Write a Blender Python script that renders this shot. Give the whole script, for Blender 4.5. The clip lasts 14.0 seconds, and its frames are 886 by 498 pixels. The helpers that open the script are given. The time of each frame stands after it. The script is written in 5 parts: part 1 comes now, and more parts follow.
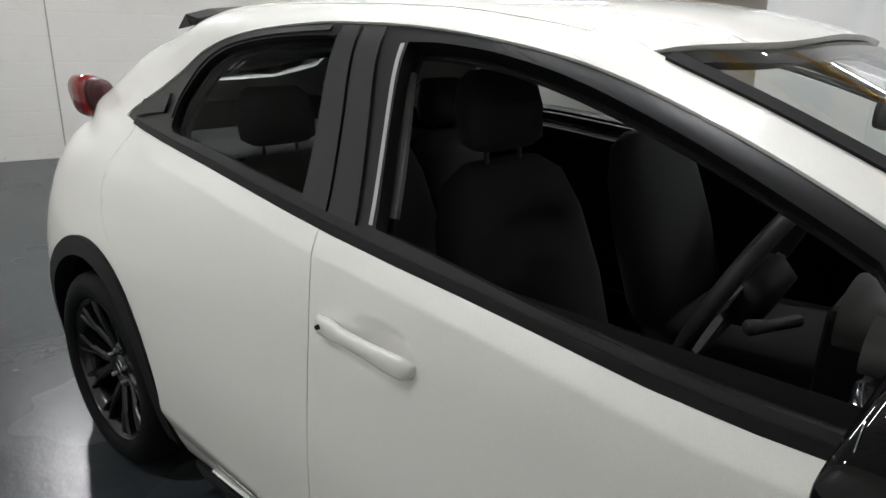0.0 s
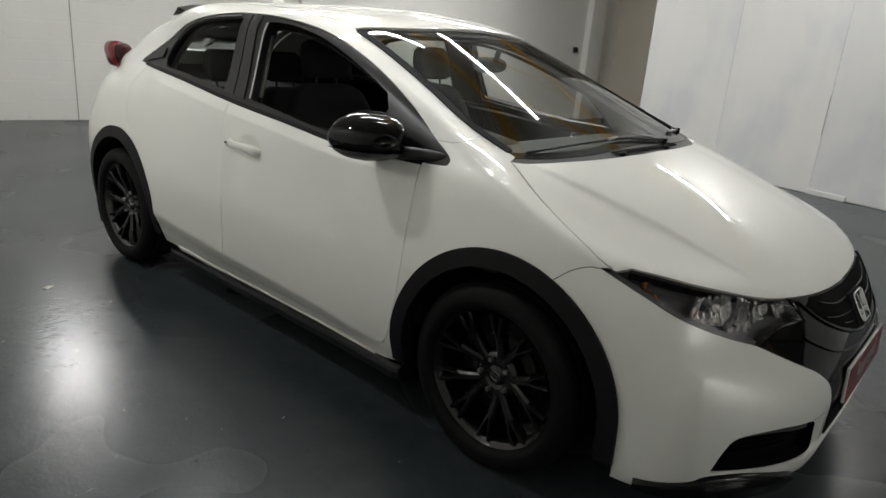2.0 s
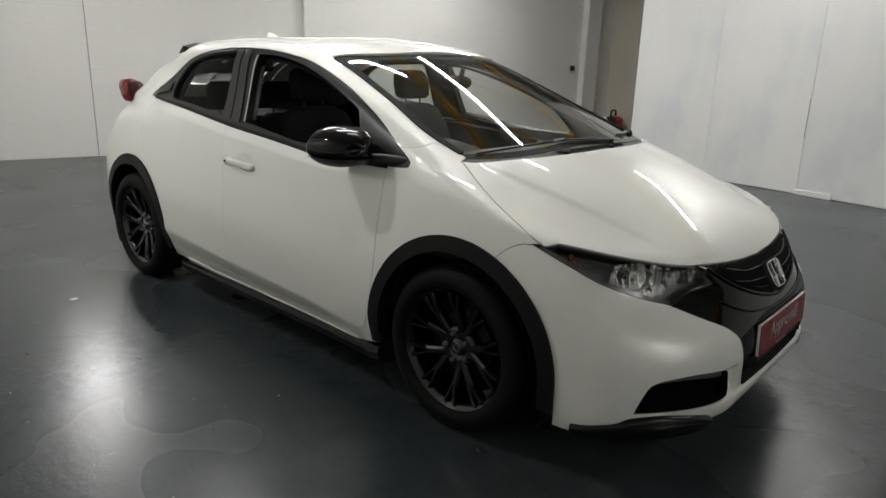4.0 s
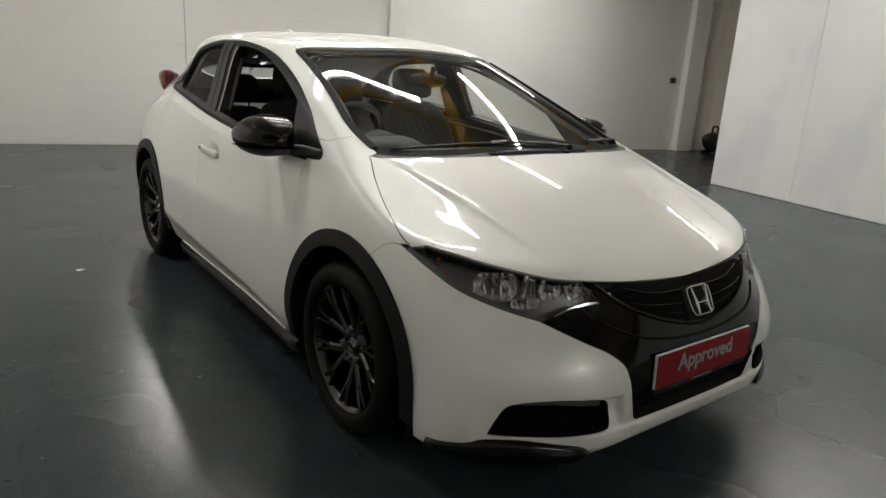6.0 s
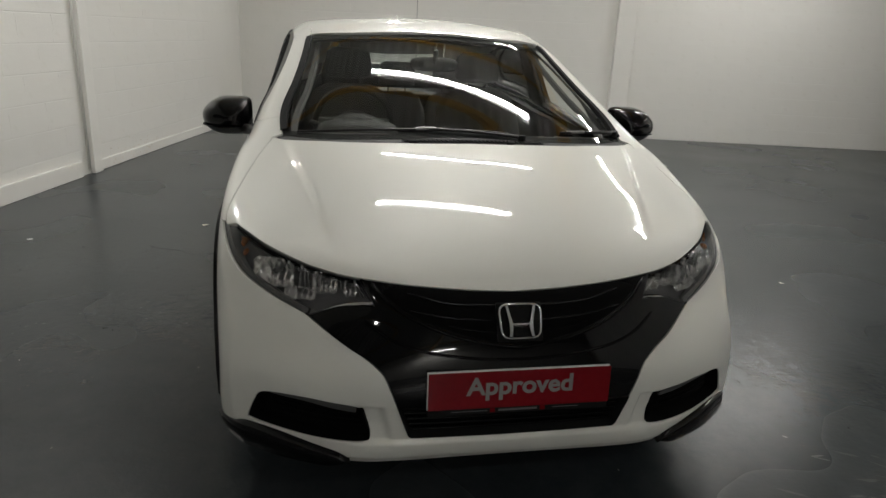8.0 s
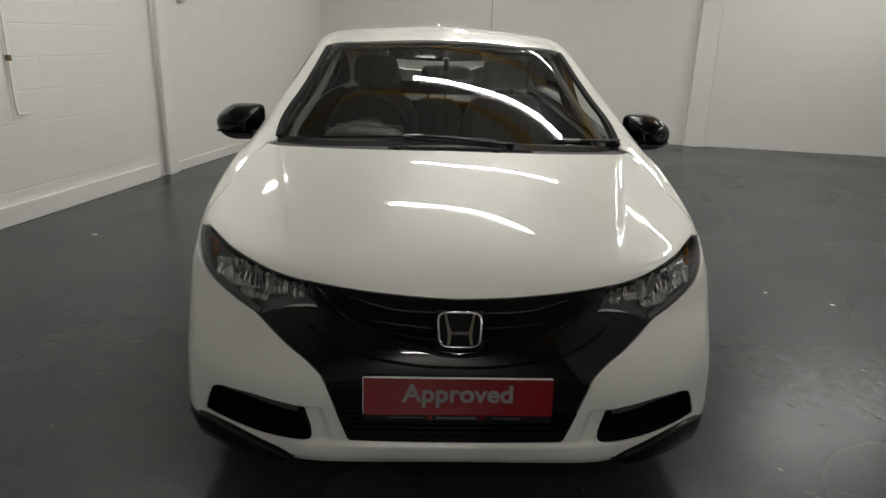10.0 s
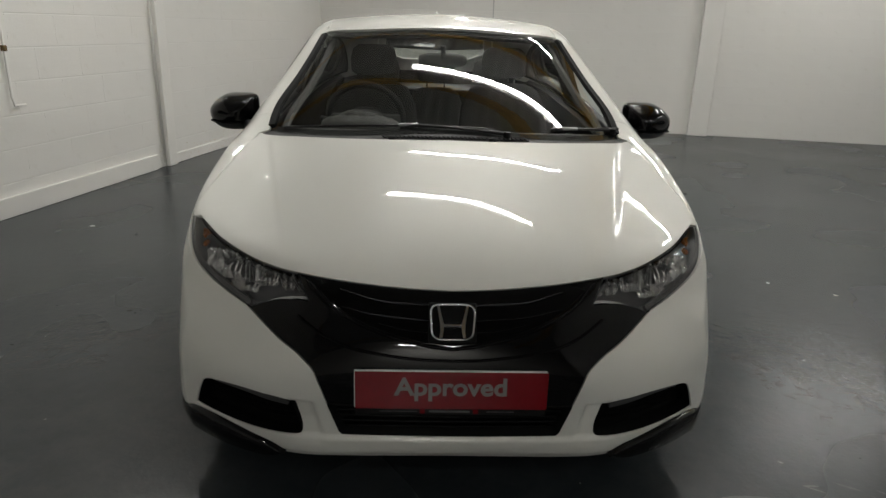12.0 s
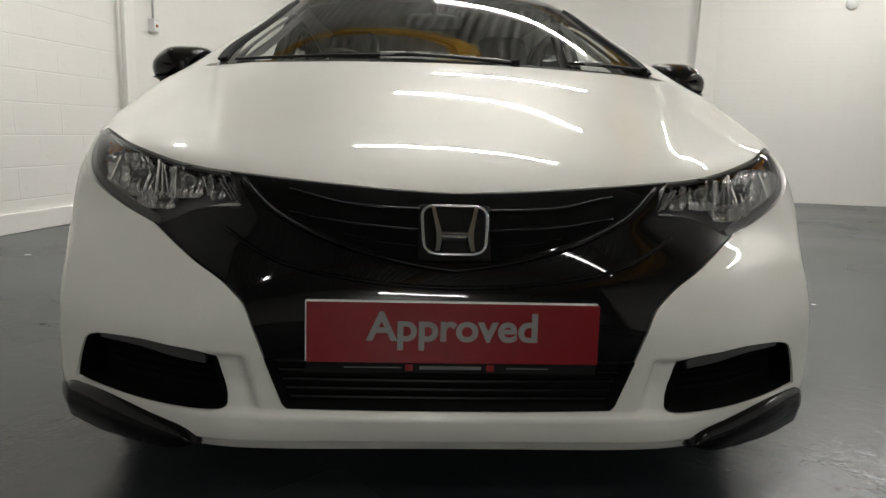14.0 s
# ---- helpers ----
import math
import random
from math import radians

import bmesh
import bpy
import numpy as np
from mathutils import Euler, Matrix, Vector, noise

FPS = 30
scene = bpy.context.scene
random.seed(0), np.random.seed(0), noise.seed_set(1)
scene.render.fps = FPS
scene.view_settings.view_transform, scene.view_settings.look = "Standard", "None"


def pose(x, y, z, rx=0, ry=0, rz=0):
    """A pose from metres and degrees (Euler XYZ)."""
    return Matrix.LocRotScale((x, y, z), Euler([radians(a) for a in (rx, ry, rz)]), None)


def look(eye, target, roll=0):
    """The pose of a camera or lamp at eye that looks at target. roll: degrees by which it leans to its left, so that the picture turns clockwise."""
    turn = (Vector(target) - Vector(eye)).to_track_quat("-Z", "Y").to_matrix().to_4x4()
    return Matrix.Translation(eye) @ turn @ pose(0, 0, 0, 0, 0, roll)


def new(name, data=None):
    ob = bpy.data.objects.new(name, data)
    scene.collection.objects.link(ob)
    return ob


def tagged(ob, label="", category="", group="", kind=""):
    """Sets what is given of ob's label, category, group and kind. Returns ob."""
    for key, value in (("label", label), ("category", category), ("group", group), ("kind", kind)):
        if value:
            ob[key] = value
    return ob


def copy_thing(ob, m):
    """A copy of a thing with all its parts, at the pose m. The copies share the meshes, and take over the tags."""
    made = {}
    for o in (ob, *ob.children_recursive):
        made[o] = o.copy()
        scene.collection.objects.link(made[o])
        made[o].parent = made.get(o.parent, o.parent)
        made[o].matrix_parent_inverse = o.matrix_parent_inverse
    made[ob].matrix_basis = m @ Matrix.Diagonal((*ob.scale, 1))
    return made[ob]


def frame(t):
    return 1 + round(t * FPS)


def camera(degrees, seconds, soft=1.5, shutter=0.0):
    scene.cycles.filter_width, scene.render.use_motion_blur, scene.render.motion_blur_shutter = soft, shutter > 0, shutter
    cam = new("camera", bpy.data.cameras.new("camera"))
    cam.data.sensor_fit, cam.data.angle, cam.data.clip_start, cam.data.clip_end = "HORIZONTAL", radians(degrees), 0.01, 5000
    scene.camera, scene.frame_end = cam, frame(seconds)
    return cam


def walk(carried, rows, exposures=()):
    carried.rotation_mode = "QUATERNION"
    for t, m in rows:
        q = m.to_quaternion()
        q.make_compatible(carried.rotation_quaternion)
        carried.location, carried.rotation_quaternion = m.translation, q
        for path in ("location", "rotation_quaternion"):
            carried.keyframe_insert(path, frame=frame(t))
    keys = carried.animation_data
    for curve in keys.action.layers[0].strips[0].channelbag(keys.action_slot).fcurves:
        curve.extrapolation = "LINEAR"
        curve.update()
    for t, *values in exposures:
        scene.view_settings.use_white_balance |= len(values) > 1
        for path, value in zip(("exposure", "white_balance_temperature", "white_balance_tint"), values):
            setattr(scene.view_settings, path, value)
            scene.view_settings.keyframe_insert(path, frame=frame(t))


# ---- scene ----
cam = camera(67.2, 14.0)
PATH = [
    (0, (0.733, -1.581, 1.366), (-0.513, -0.149, 0.734), 1.83),
    (0.5, (1.232, -1.842, 1.350), (-0.013, -0.386, 0.773), 3.34),
    (1, (1.695, -2.133, 1.353), (0.450, -0.672, 0.793), 3.02),
    (1.5, (2.072, -2.290, 1.331), (0.829, -0.839, 0.740), 4.30),
    (2, (2.376, -2.429, 1.335), (1.149, -0.969, 0.732), 4.75),
    (4.5, (2.766, -2.566, 1.324), (1.474, -1.134, 0.796), 1.53),
    (5, (2.797, -2.524, 1.331), (1.499, -1.099, 0.797), 2.03),
    (5.5, (3.026, -2.203, 1.300), (1.624, -0.882, 0.760), 2.61),
    (6, (3.233, -1.938, 1.306), (1.706, -0.760, 0.778), 3.64),
    (6.5, (3.420, -1.553, 1.315), (1.756, -0.593, 0.760), 2.38),
    (7, (3.581, -1.254, 1.321), (1.846, -0.420, 0.778), 2.10),
    (7.5, (3.647, -0.830, 1.332), (1.824, -0.259, 0.739), 2.14),
    (8, (3.741, -0.551, 1.370), (1.872, -0.182, 0.759), 2.72),
    (10.5, (3.794, -0.111, 1.390), (1.889, -0.037, 0.785), 1.75),
    (11, (3.792, -0.109, 1.387), (1.890, -0.029, 0.774), 1.74),
    (11.5, (3.789, -0.103, 1.386), (1.886, -0.031, 0.776), 1.69),
    (12, (3.761, -0.094, 1.381), (1.864, -0.023, 0.750), 1.69),
    (12.5, (3.592, -0.113, 1.340), (1.717, -0.009, 0.651), 2.06),
    (13, (3.356, -0.136, 1.207), (1.505, 0.007, 0.463), 2.34),
    (13.5, (3.300, -0.107, 0.914), (1.357, -0.011, 0.450), 2.22),
    (14, (3.312, -0.086, 0.797), (1.345, 0.021, 0.455), 1.73),
]
walk(cam, [(t, look(eye, target, roll)) for t, eye, target, roll in PATH], exposures=[(0, .42, 6080, 12), (.5, .24, 6220, 11), (2, .23, 6300, 10), (5, .30, 6350, 10), (7, .06, 6500, 10), (11, -.20, 6500, 10), (12.5, -.12, 6500, 10), (14, .33, 6500, 10)])

# ---- the room's frame: its origin is the corner of the back wall and the side wall; +X along the side wall, +Y along the back wall ----
ROOM = pose(-7.1, -1.66, 0, 0, 0, -12.7)
HEIGHT = 4.1

# ---- light: fluorescent battens under the roof, some added as fill, a round spot lamp, and the faint light of the rest of the hall ----
world = bpy.data.worlds.new("world")
scene.world = world
world.use_nodes = True
world.node_tree.nodes["Background"].inputs["Color"].default_value = (0.9, 0.95, 1.0, 1)
world.node_tree.nodes["Background"].inputs["Strength"].default_value = 0.02
# each batten: middle of its tube, heading in degrees from +x, watts, half length
# added unseen: x 10.9 fills the car's nose, x -3.7 the back wall
BATTENS = [(-.98, .60, 77, 20, .92), (.36, .22, 77, 12, .76), (-2.60, 1.00, 77, 27, .92), (-.80, 2.72, 3, 20, .92), (-3.7, 5.3, 77, 36, .92), (5.5, 2.4, 77, 7, .92), (10.9, .0, 77, 85, .92), (.9, 5.4, -12, 14, .92), (4.6, 5.0, -12, 8, .92)]
TUBE_Z = 3.5
# compact lamps: place, aim, disc, watts
SPOTS = [((-1.0, -2.30, 3.45), (-.80, -1.95, 0), .10, 24.0), ((5.4, -2.9, 3.2), (4.2, -1.6, 0), .12, 3.5)]
FLOOD = ((-6.15, .50, 3.35), (.2, -1.4, 0), .16, 36.0)

# ---- materials ----
def nodes_of(name):
    m = bpy.data.materials.new(name)
    m.use_nodes = True
    nt = m.node_tree
    return m, nt, nt.nodes["Principled BSDF"]


def tex(nt, kind, scale, detail=4.0, rough=0.6, space="Object", **more):
    co = nt.nodes.new("ShaderNodeTexCoord")
    n = nt.nodes.new(kind)
    nt.links.new(co.outputs[space], n.inputs["Vector"])
    n.inputs["Scale"].default_value = scale
    if "Detail" in n.inputs:
        n.inputs["Detail"].default_value = detail
    if "Roughness" in n.inputs:
        n.inputs["Roughness"].default_value = rough
    return n


def ramp(nt, src, stops):
    r = nt.nodes.new("ShaderNodeValToRGB")
    while len(r.color_ramp.elements) < len(stops):
        r.color_ramp.elements.new(0.5)
    for e, (p, c) in zip(r.color_ramp.elements, stops):
        e.position = p
        e.color = (*c, 1) if isinstance(c, tuple) else (c, c, c, 1)
    nt.links.new(src, r.inputs["Fac"])
    return r.outputs["Color"]


def mixed(nt, fac, a, b, blend="MIX"):
    m = nt.nodes.new("ShaderNodeMix")
    m.data_type, m.blend_type = "RGBA", blend
    for sock, val in ((m.inputs[0], fac), (m.inputs[6], a), (m.inputs[7], b)):
        if isinstance(val, bpy.types.NodeSocket):
            nt.links.new(val, sock)
        else:
            sock.default_value = val if isinstance(val, (int, float)) else (*val, 1)
    return m.outputs[2]


def bump(nt, b, src, strength, distance):
    n = nt.nodes.new("ShaderNodeBump")
    n.inputs["Strength"].default_value, n.inputs["Distance"].default_value = strength, distance
    nt.links.new(src, n.inputs["Height"])
    if b.inputs["Normal"].is_linked:
        nt.links.new(b.inputs["Normal"].links[0].from_socket, n.inputs["Normal"])
    nt.links.new(n.outputs["Normal"], b.inputs["Normal"])


def simple(name, color, rough=0.5, metal=0.0, coat=0.0, grain=0.0, scale=60.0, relief=0.0, spec=0.5):
    """One base colour with a fine mottling of its value and gloss, and a fine relief."""
    m, nt, b = nodes_of(name)
    b.inputs["Base Color"].default_value = (*color, 1)
    b.inputs["Roughness"].default_value, b.inputs["Metallic"].default_value = rough, metal
    b.inputs["Coat Weight"].default_value, b.inputs["Coat Roughness"].default_value = coat, 0.03
    b.inputs["Specular IOR Level"].default_value = spec
    if grain:
        n = tex(nt, "ShaderNodeTexNoise", scale)
        c = ramp(nt, n.outputs["Fac"], [(0.3, tuple(x * (1 - grain) for x in color)), (0.7, tuple(min(1, x * (1 + grain)) for x in color))])
        nt.links.new(c, b.inputs["Base Color"])
        r = ramp(nt, n.outputs["Fac"], [(0.3, max(0, rough - grain * .25)), (0.7, min(1, rough + grain * .25))])
        nt.links.new(r, b.inputs["Roughness"])
    if relief:
        n = tex(nt, "ShaderNodeTexNoise", scale * 3)
        bump(nt, b, n.outputs["Fac"], 0.5, relief)
    return m


def floor_paint():
    m, nt, b = nodes_of("floor_paint")
    big = tex(nt, "ShaderNodeTexNoise", 0.5, 5, 0.55)
    c1 = ramp(nt, big.outputs["Fac"], [(0.3, (0.0236, 0.0290, 0.0323)), (0.7, (0.0327, 0.0394, 0.0437))])
    fine = tex(nt, "ShaderNodeTexNoise", 7.0, 8, 0.7)
    c2 = mixed(nt, 0.6, c1, ramp(nt, fine.outputs["Fac"], [(0.3, (0.0198, 0.0254, 0.0279)), (0.7, (0.0375, 0.0450, 0.0497))]))
    specks = tex(nt, "ShaderNodeTexVoronoi", 2.6)
    s = ramp(nt, specks.outputs["Distance"], [(0.0, 0.8), (0.022, 0.0)])
    c3 = mixed(nt, s, c2, (.018, .018, .018))
    scuff = tex(nt, "ShaderNodeTexNoise", 1.7, 9, 0.75)
    c4 = mixed(nt, ramp(nt, scuff.outputs["Fac"], [(0.40, 0.0), (1.0, 0.32)]), c3, (.105, .108, .104))
    nt.links.new(c4, b.inputs["Base Color"])
    wear = tex(nt, "ShaderNodeTexNoise", 1.1, 2, 0.4)
    r = ramp(nt, wear.outputs["Fac"], [(0.25, 0.22), (0.75, 0.30)])
    nt.links.new(r, b.inputs["Roughness"])
    b.inputs["Specular IOR Level"].default_value = 0.28
    bump(nt, b, tex(nt, "ShaderNodeTexNoise", 9.0, 3, 0.5).outputs["Fac"], 0.4, 0.0014)
    bump(nt, b, tex(nt, "ShaderNodeTexNoise", 22.0, 4, 0.6).outputs["Fac"], 0.5, 0.0022)
    bump(nt, b, tex(nt, "ShaderNodeTexNoise", 60.0, 3, 0.6).outputs["Fac"], 0.5, 0.0010)
    return m


def wall_paint(name, color, block=True):
    m, nt, b = nodes_of(name)
    big = tex(nt, "ShaderNodeTexNoise", 0.8, 6, 0.6)
    c = ramp(nt, big.outputs["Fac"], [(0.3, tuple(x * .93 for x in color)), (0.7, color)])
    dirt = tex(nt, "ShaderNodeTexNoise", 4.0, 8, 0.75)
    d = ramp(nt, dirt.outputs["Fac"], [(0.62, 0.0), (0.80, 0.35)])
    nt.links.new(mixed(nt, d, c, tuple(x * .72 for x in (color[0], color[1] * .97, color[2] * .9))), b.inputs["Base Color"])
    b.inputs["Roughness"].default_value = 0.55
    bump(nt, b, tex(nt, "ShaderNodeTexNoise", 28.0, 6, 0.65).outputs["Fac"], 0.35, 0.004)
    return m


def car_paint():
    m, nt, b = nodes_of("pearl_white_paint")
    flake = tex(nt, "ShaderNodeTexNoise", 900.0, 2, 0.5)
    c = ramp(nt, flake.outputs["Fac"], [(0.35, (.78, .78, .735)), (0.65, (.86, .86, .81))])
    nt.links.new(c, b.inputs["Base Color"])
    b.inputs["Roughness"].default_value = 0.42
    b.inputs["Metallic"].default_value = 0.12
    b.inputs["Specular IOR Level"].default_value = 0.0
    b.inputs["Coat Weight"].default_value, b.inputs["Coat Roughness"].default_value = 1.0, 0.015
    return m


def clear(name, color, rough=0.0, ior=1.45):
    """A thin sheet of clear glass or plastic: part mirror, part tinted window."""
    m, nt, b = nodes_of(name)
    nt.nodes.remove(b)
    out = nt.nodes["Material Output"]
    g, t, mix, f = (nt.nodes.new("ShaderNode" + k) for k in ("BsdfGlossy", "BsdfTransparent", "MixShader", "Fresnel"))
    g.inputs["Roughness"].default_value = rough
    t.inputs["Color"].default_value = (*color, 1)
    f.inputs["IOR"].default_value = ior
    nt.links.new(f.outputs[0], mix.inputs[0])
    nt.links.new(t.outputs[0], mix.inputs[1])
    nt.links.new(g.outputs[0], mix.inputs[2])
    nt.links.new(mix.outputs[0], out.inputs["Surface"])
    return m


def glow(name, color, strength):
    m, nt, b = nodes_of(name)
    b.inputs["Base Color"].default_value = (0.8, 0.8, 0.8, 1)
    b.inputs["Emission Color"].default_value = (*color, 1)
    b.inputs["Emission Strength"].default_value = strength
    return m


def board_paint():
    """Roller-painted boards, each a little different."""
    m, nt, b = nodes_of("board_paint")
    info = nt.nodes.new("ShaderNodeObjectInfo")
    n = tex(nt, "ShaderNodeTexNoise", 1.1, 4, 0.5, "Generated")
    patch = ramp(nt, n.outputs["Fac"], [(0.42, (.70, .71, .72)), (0.5, (.78, .78, .76)), (0.62, (.81, .805, .78))])
    tone = ramp(nt, info.outputs["Random"], [(0.0, (.93, .93, .94)), (1.0, (1.0, 1.0, .99))])
    nt.links.new(mixed(nt, 1.0, patch, tone, "MULTIPLY"), b.inputs["Base Color"])
    b.inputs["Roughness"].default_value = 0.5
    bump(nt, b, tex(nt, "ShaderNodeTexNoise", 40.0, 5, 0.6).outputs["Fac"], 0.2, 0.002)
    return m


def faceted(name, color, scale, rough):
    """Bright pressed metal broken into small facets."""
    m, nt, b = nodes_of(name)
    b.inputs["Base Color"].default_value = (*color, 1)
    b.inputs["Metallic"].default_value, b.inputs["Roughness"].default_value = 0.9, rough
    bump(nt, b, tex(nt, "ShaderNodeTexVoronoi", scale).outputs["Distance"], 0.35, 0.006)
    return m


M_FLOOR = floor_paint()
M_WALL = wall_paint("wall_paint", (.80, .79, .75))
M_BOARD = board_paint()
M_BEIGE = wall_paint("beige_paint", (.60, .55, .47))
M_PAINT = car_paint()
M_GLOSSBLACK = simple("gloss_black", (.004, .004, .0043), 0.04, spec=.3)
M_SATINBLACK = simple("satin_black", (.008, .008, .0085), 0.36, grain=.1, spec=.35)
M_PLASTIC = simple("grained_black_plastic", (.006, .006, .0064), 0.55, grain=.25, scale=150, relief=.0004, spec=.2)
M_DEEP = simple("deep_black", (.007, .007, .007), 0.85, spec=.25)
M_RUBBER = simple("tyre_rubber", (.005, .005, .005), 0.65, grain=.3, scale=90, relief=.0006, spec=.15)
M_CHROME = simple("chrome", (.58, .59, .60), 0.14, metal=1.0)
M_STEEL = simple("cast_steel", (.30, .29, .28), 0.45, metal=1.0, grain=.3)
M_RIM = simple("black_alloy", (.004, .004, .0044), 0.22, spec=.4, coat=.3)
M_CLOTH = simple("seat_cloth", (.016, .016, .0165), 0.95, grain=.25, scale=60)
M_TRIM = simple("interior_trim", (.020, .020, .0205), 0.6, grain=.2, scale=60, spec=.3)
M_GREYTRIM = simple("grey_trim", (.16, .16, .155), 0.7, grain=.1)
M_LINING = simple("roof_lining", (.16, .157, .15), 0.9, grain=.08, scale=300)
M_GLASS = clear("window_glass", (.80, .83, .80), ior=1.62)
M_TINT = clear("side_glass", (.62, .65, .64), ior=1.09)
M_LENS = clear("lamp_lens", (.97, .97, .97), ior=1.42)
M_RED = simple("plate_red", (.20, .004, .009), 0.25, grain=.06)
M_WHITE = simple("white_print", (.78, .78, .78), 0.4)
M_TAIL = simple("red_lamp", (.16, .008, .008), 0.15, coat=.6)
M_AMBER = simple("amber_lamp", (.36, .12, .03), 0.2, coat=1.0, grain=.4, scale=150)
M_TUBE = glow("fluorescent_tube", (1.0, .985, .945), 55.0)
M_FITTING = simple("white_enamel", (.75, .75, .73), 0.4)
M_SHEET = simple("roof_sheet", (.50, .50, .48), 0.45, grain=.2, scale=5)
M_YELLOW = simple("yellow_steel", (.55, .31, .035), 0.5, grain=.15, scale=8)
M_SCUTTLE = simple("scuttle_plastic", (.055, .055, .055), 0.6, grain=.2, scale=150, relief=.0004)
M_PILLAR = simple("pillar_trim", (.010, .010, .0105), 0.45, grain=.15, scale=150)
M_CHANNEL = simple("window_channel", (.45, .45, .44), 0.45)
M_TRIMBAR = simple("grey_trim_bar", (.06, .06, .06), 0.4, coat=.2)
M_NUT = simple("nut_steel", (.25, .24, .23), 0.4, metal=1.0)
M_HOUSING = simple("lamp_housing", (.10, .10, .102), 0.3)
M_BEZEL = simple("smoked_bezel", (.09, .09, .088), 0.3, coat=.3)
M_DASH = simple("dashboard_skin", (.045, .044, .041), 0.6, grain=.15, scale=220, relief=.0003)
M_DISC = simple("shaded_steel", (.05, .048, .046), 0.5, metal=.8, grain=.3)
M_REFLECT = simple("lamp_reflector", (.92, .92, .92), 0.06, metal=.9)
M_RIBBED = simple("ribbed_clear_plastic", (.22, .22, .22), 0.2, grain=.5, scale=220)
M_LETTER = simple("pale_letters", (.25, .24, .235), 0.5)
M_PRINT = simple("grey_print", (.12, .12, .12), 0.6)
M_STEELGREY = simple("grey_metal", (.35, .35, .35), 0.35, metal=.6)
M_SPOT = glow("spot_lamp", (1.0, .96, .88), 60.0)
M_SOOT = simple("black_plastic", (.015, .015, .015), 0.45)
M_REDPAINT = simple("red_enamel", (.35, .015, .02), 0.35, coat=.3)
M_GREYBOX = simple("grey_plastic", (.55, .55, .53), 0.5)

M_FACET = faceted("faceted_chrome", (.97, .97, .96), 60.0, 0.06)
M_BRASS = simple("dull_brass", (.16, .11, .05), 0.5, metal=.5, grain=.2)
M_BARS = simple("grille_black", (.003, .003, .0033), 0.25, spec=.12)
M_CLEARLENS = simple("clear_lamp", (.045, .012, .012), 0.4, spec=.25, grain=.3, scale=80)
M_JOINT = simple("joint_sealant", (.38, .375, .36), 0.7)
M_GRIME = simple("brown_grime", (.64, .59, .51), 0.8, grain=.3, scale=40)
M_CHIP = simple("pale_paint_chip", (.13, .135, .135), 0.35, grain=.4, scale=60)
M_DIRT = simple("dark_dirt", (.010, .010, .010), 0.8)
M_SCUFF = simple("worn_concrete", (.065, .07, .07), 0.5, grain=.35, scale=30)
M_CRACK = simple("crack_shadow", (.10, .10, .095), 0.9)
# near-zero black: the shade inside the nose openings is put into the colour
M_RECESS_SHADE = simple("recess_shade_black", (.0018, .0018, .0018), 0.9, spec=.1)

# ---- mesh helpers ----
def mesh_ob(name, bm, mat, parent=None, label="", smooth=False):
    me = bpy.data.meshes.new(name)
    bmesh.ops.recalc_face_normals(bm, faces=bm.faces)
    bm.to_mesh(me)
    bm.free()
    me.materials.append(mat)
    if smooth:
        me.polygons.foreach_set("use_smooth", [True] * len(me.polygons))
    ob = new(name, me)
    if parent is not None:
        ob.parent = parent
    if label:
        ob["label"] = label
    return ob


def part(name, bm, mat, parent, label="", smooth=False):
    return mesh_ob(name, bm, mat, parent, label, smooth)


def thing(name, label, category, m=None, group="", kind=""):
    ob = new(name)
    ob.empty_display_size = 0.1
    if m is not None:
        ob.matrix_world = m
    return tagged(ob, label, category, group, kind)


def box(bm, lo, hi, bevel=0.0, m=None):
    """Adds a box from corner lo to corner hi, its edges rounded by bevel."""
    lo, hi = Vector(lo), Vector(hi)
    made = bmesh.ops.create_cube(bm, size=1.0)["verts"]
    for v in made:
        v.co = Vector([(lo[i] + hi[i]) / 2 + v.co[i] * (hi[i] - lo[i]) for i in range(3)])
    if bevel:
        edges = list({e for v in made for e in v.link_edges})
        made = bmesh.ops.bevel(bm, geom=edges, offset=bevel, segments=2, affect="EDGES", profile=0.5)["verts"]
    if m is not None:
        bmesh.ops.transform(bm, matrix=m, verts=list({v for v in made}))
    return bm


def boxes(*spans, bevel=0.0):
    bm = bmesh.new()
    for lo, hi in spans:
        box(bm, lo, hi, bevel)
    return bm


def tube(bm, pts, radius, sides=10, closed=False):
    """Adds a round bar that follows the points; radius may be a list."""
    pts = [Vector(p) for p in pts]
    n = len(pts)
    rings = []
    side = None
    for i, p in enumerate(pts):
        a = pts[(i - 1) % n] if closed or i else p
        b = pts[(i + 1) % n] if closed or i < n - 1 else p
        d = (b - a).normalized()
        if side is None:
            side = d.orthogonal().normalized()
        side = (side - d * side.dot(d)).normalized()
        up = d.cross(side)
        r = radius[i] if isinstance(radius, (list, tuple)) else radius
        rings.append([bm.verts.new(p + (side * math.cos(k * 2 * math.pi / sides) + up * math.sin(k * 2 * math.pi / sides)) * r) for k in range(sides)])
    for i in range(n if closed else n - 1):
        a, b = rings[i], rings[(i + 1) % n]
        for k in range(sides):
            bm.faces.new((a[k], a[(k + 1) % sides], b[(k + 1) % sides], b[k]))
    if not closed:
        bm.faces.new(rings[0][::-1])
        bm.faces.new(rings[-1])
    return bm


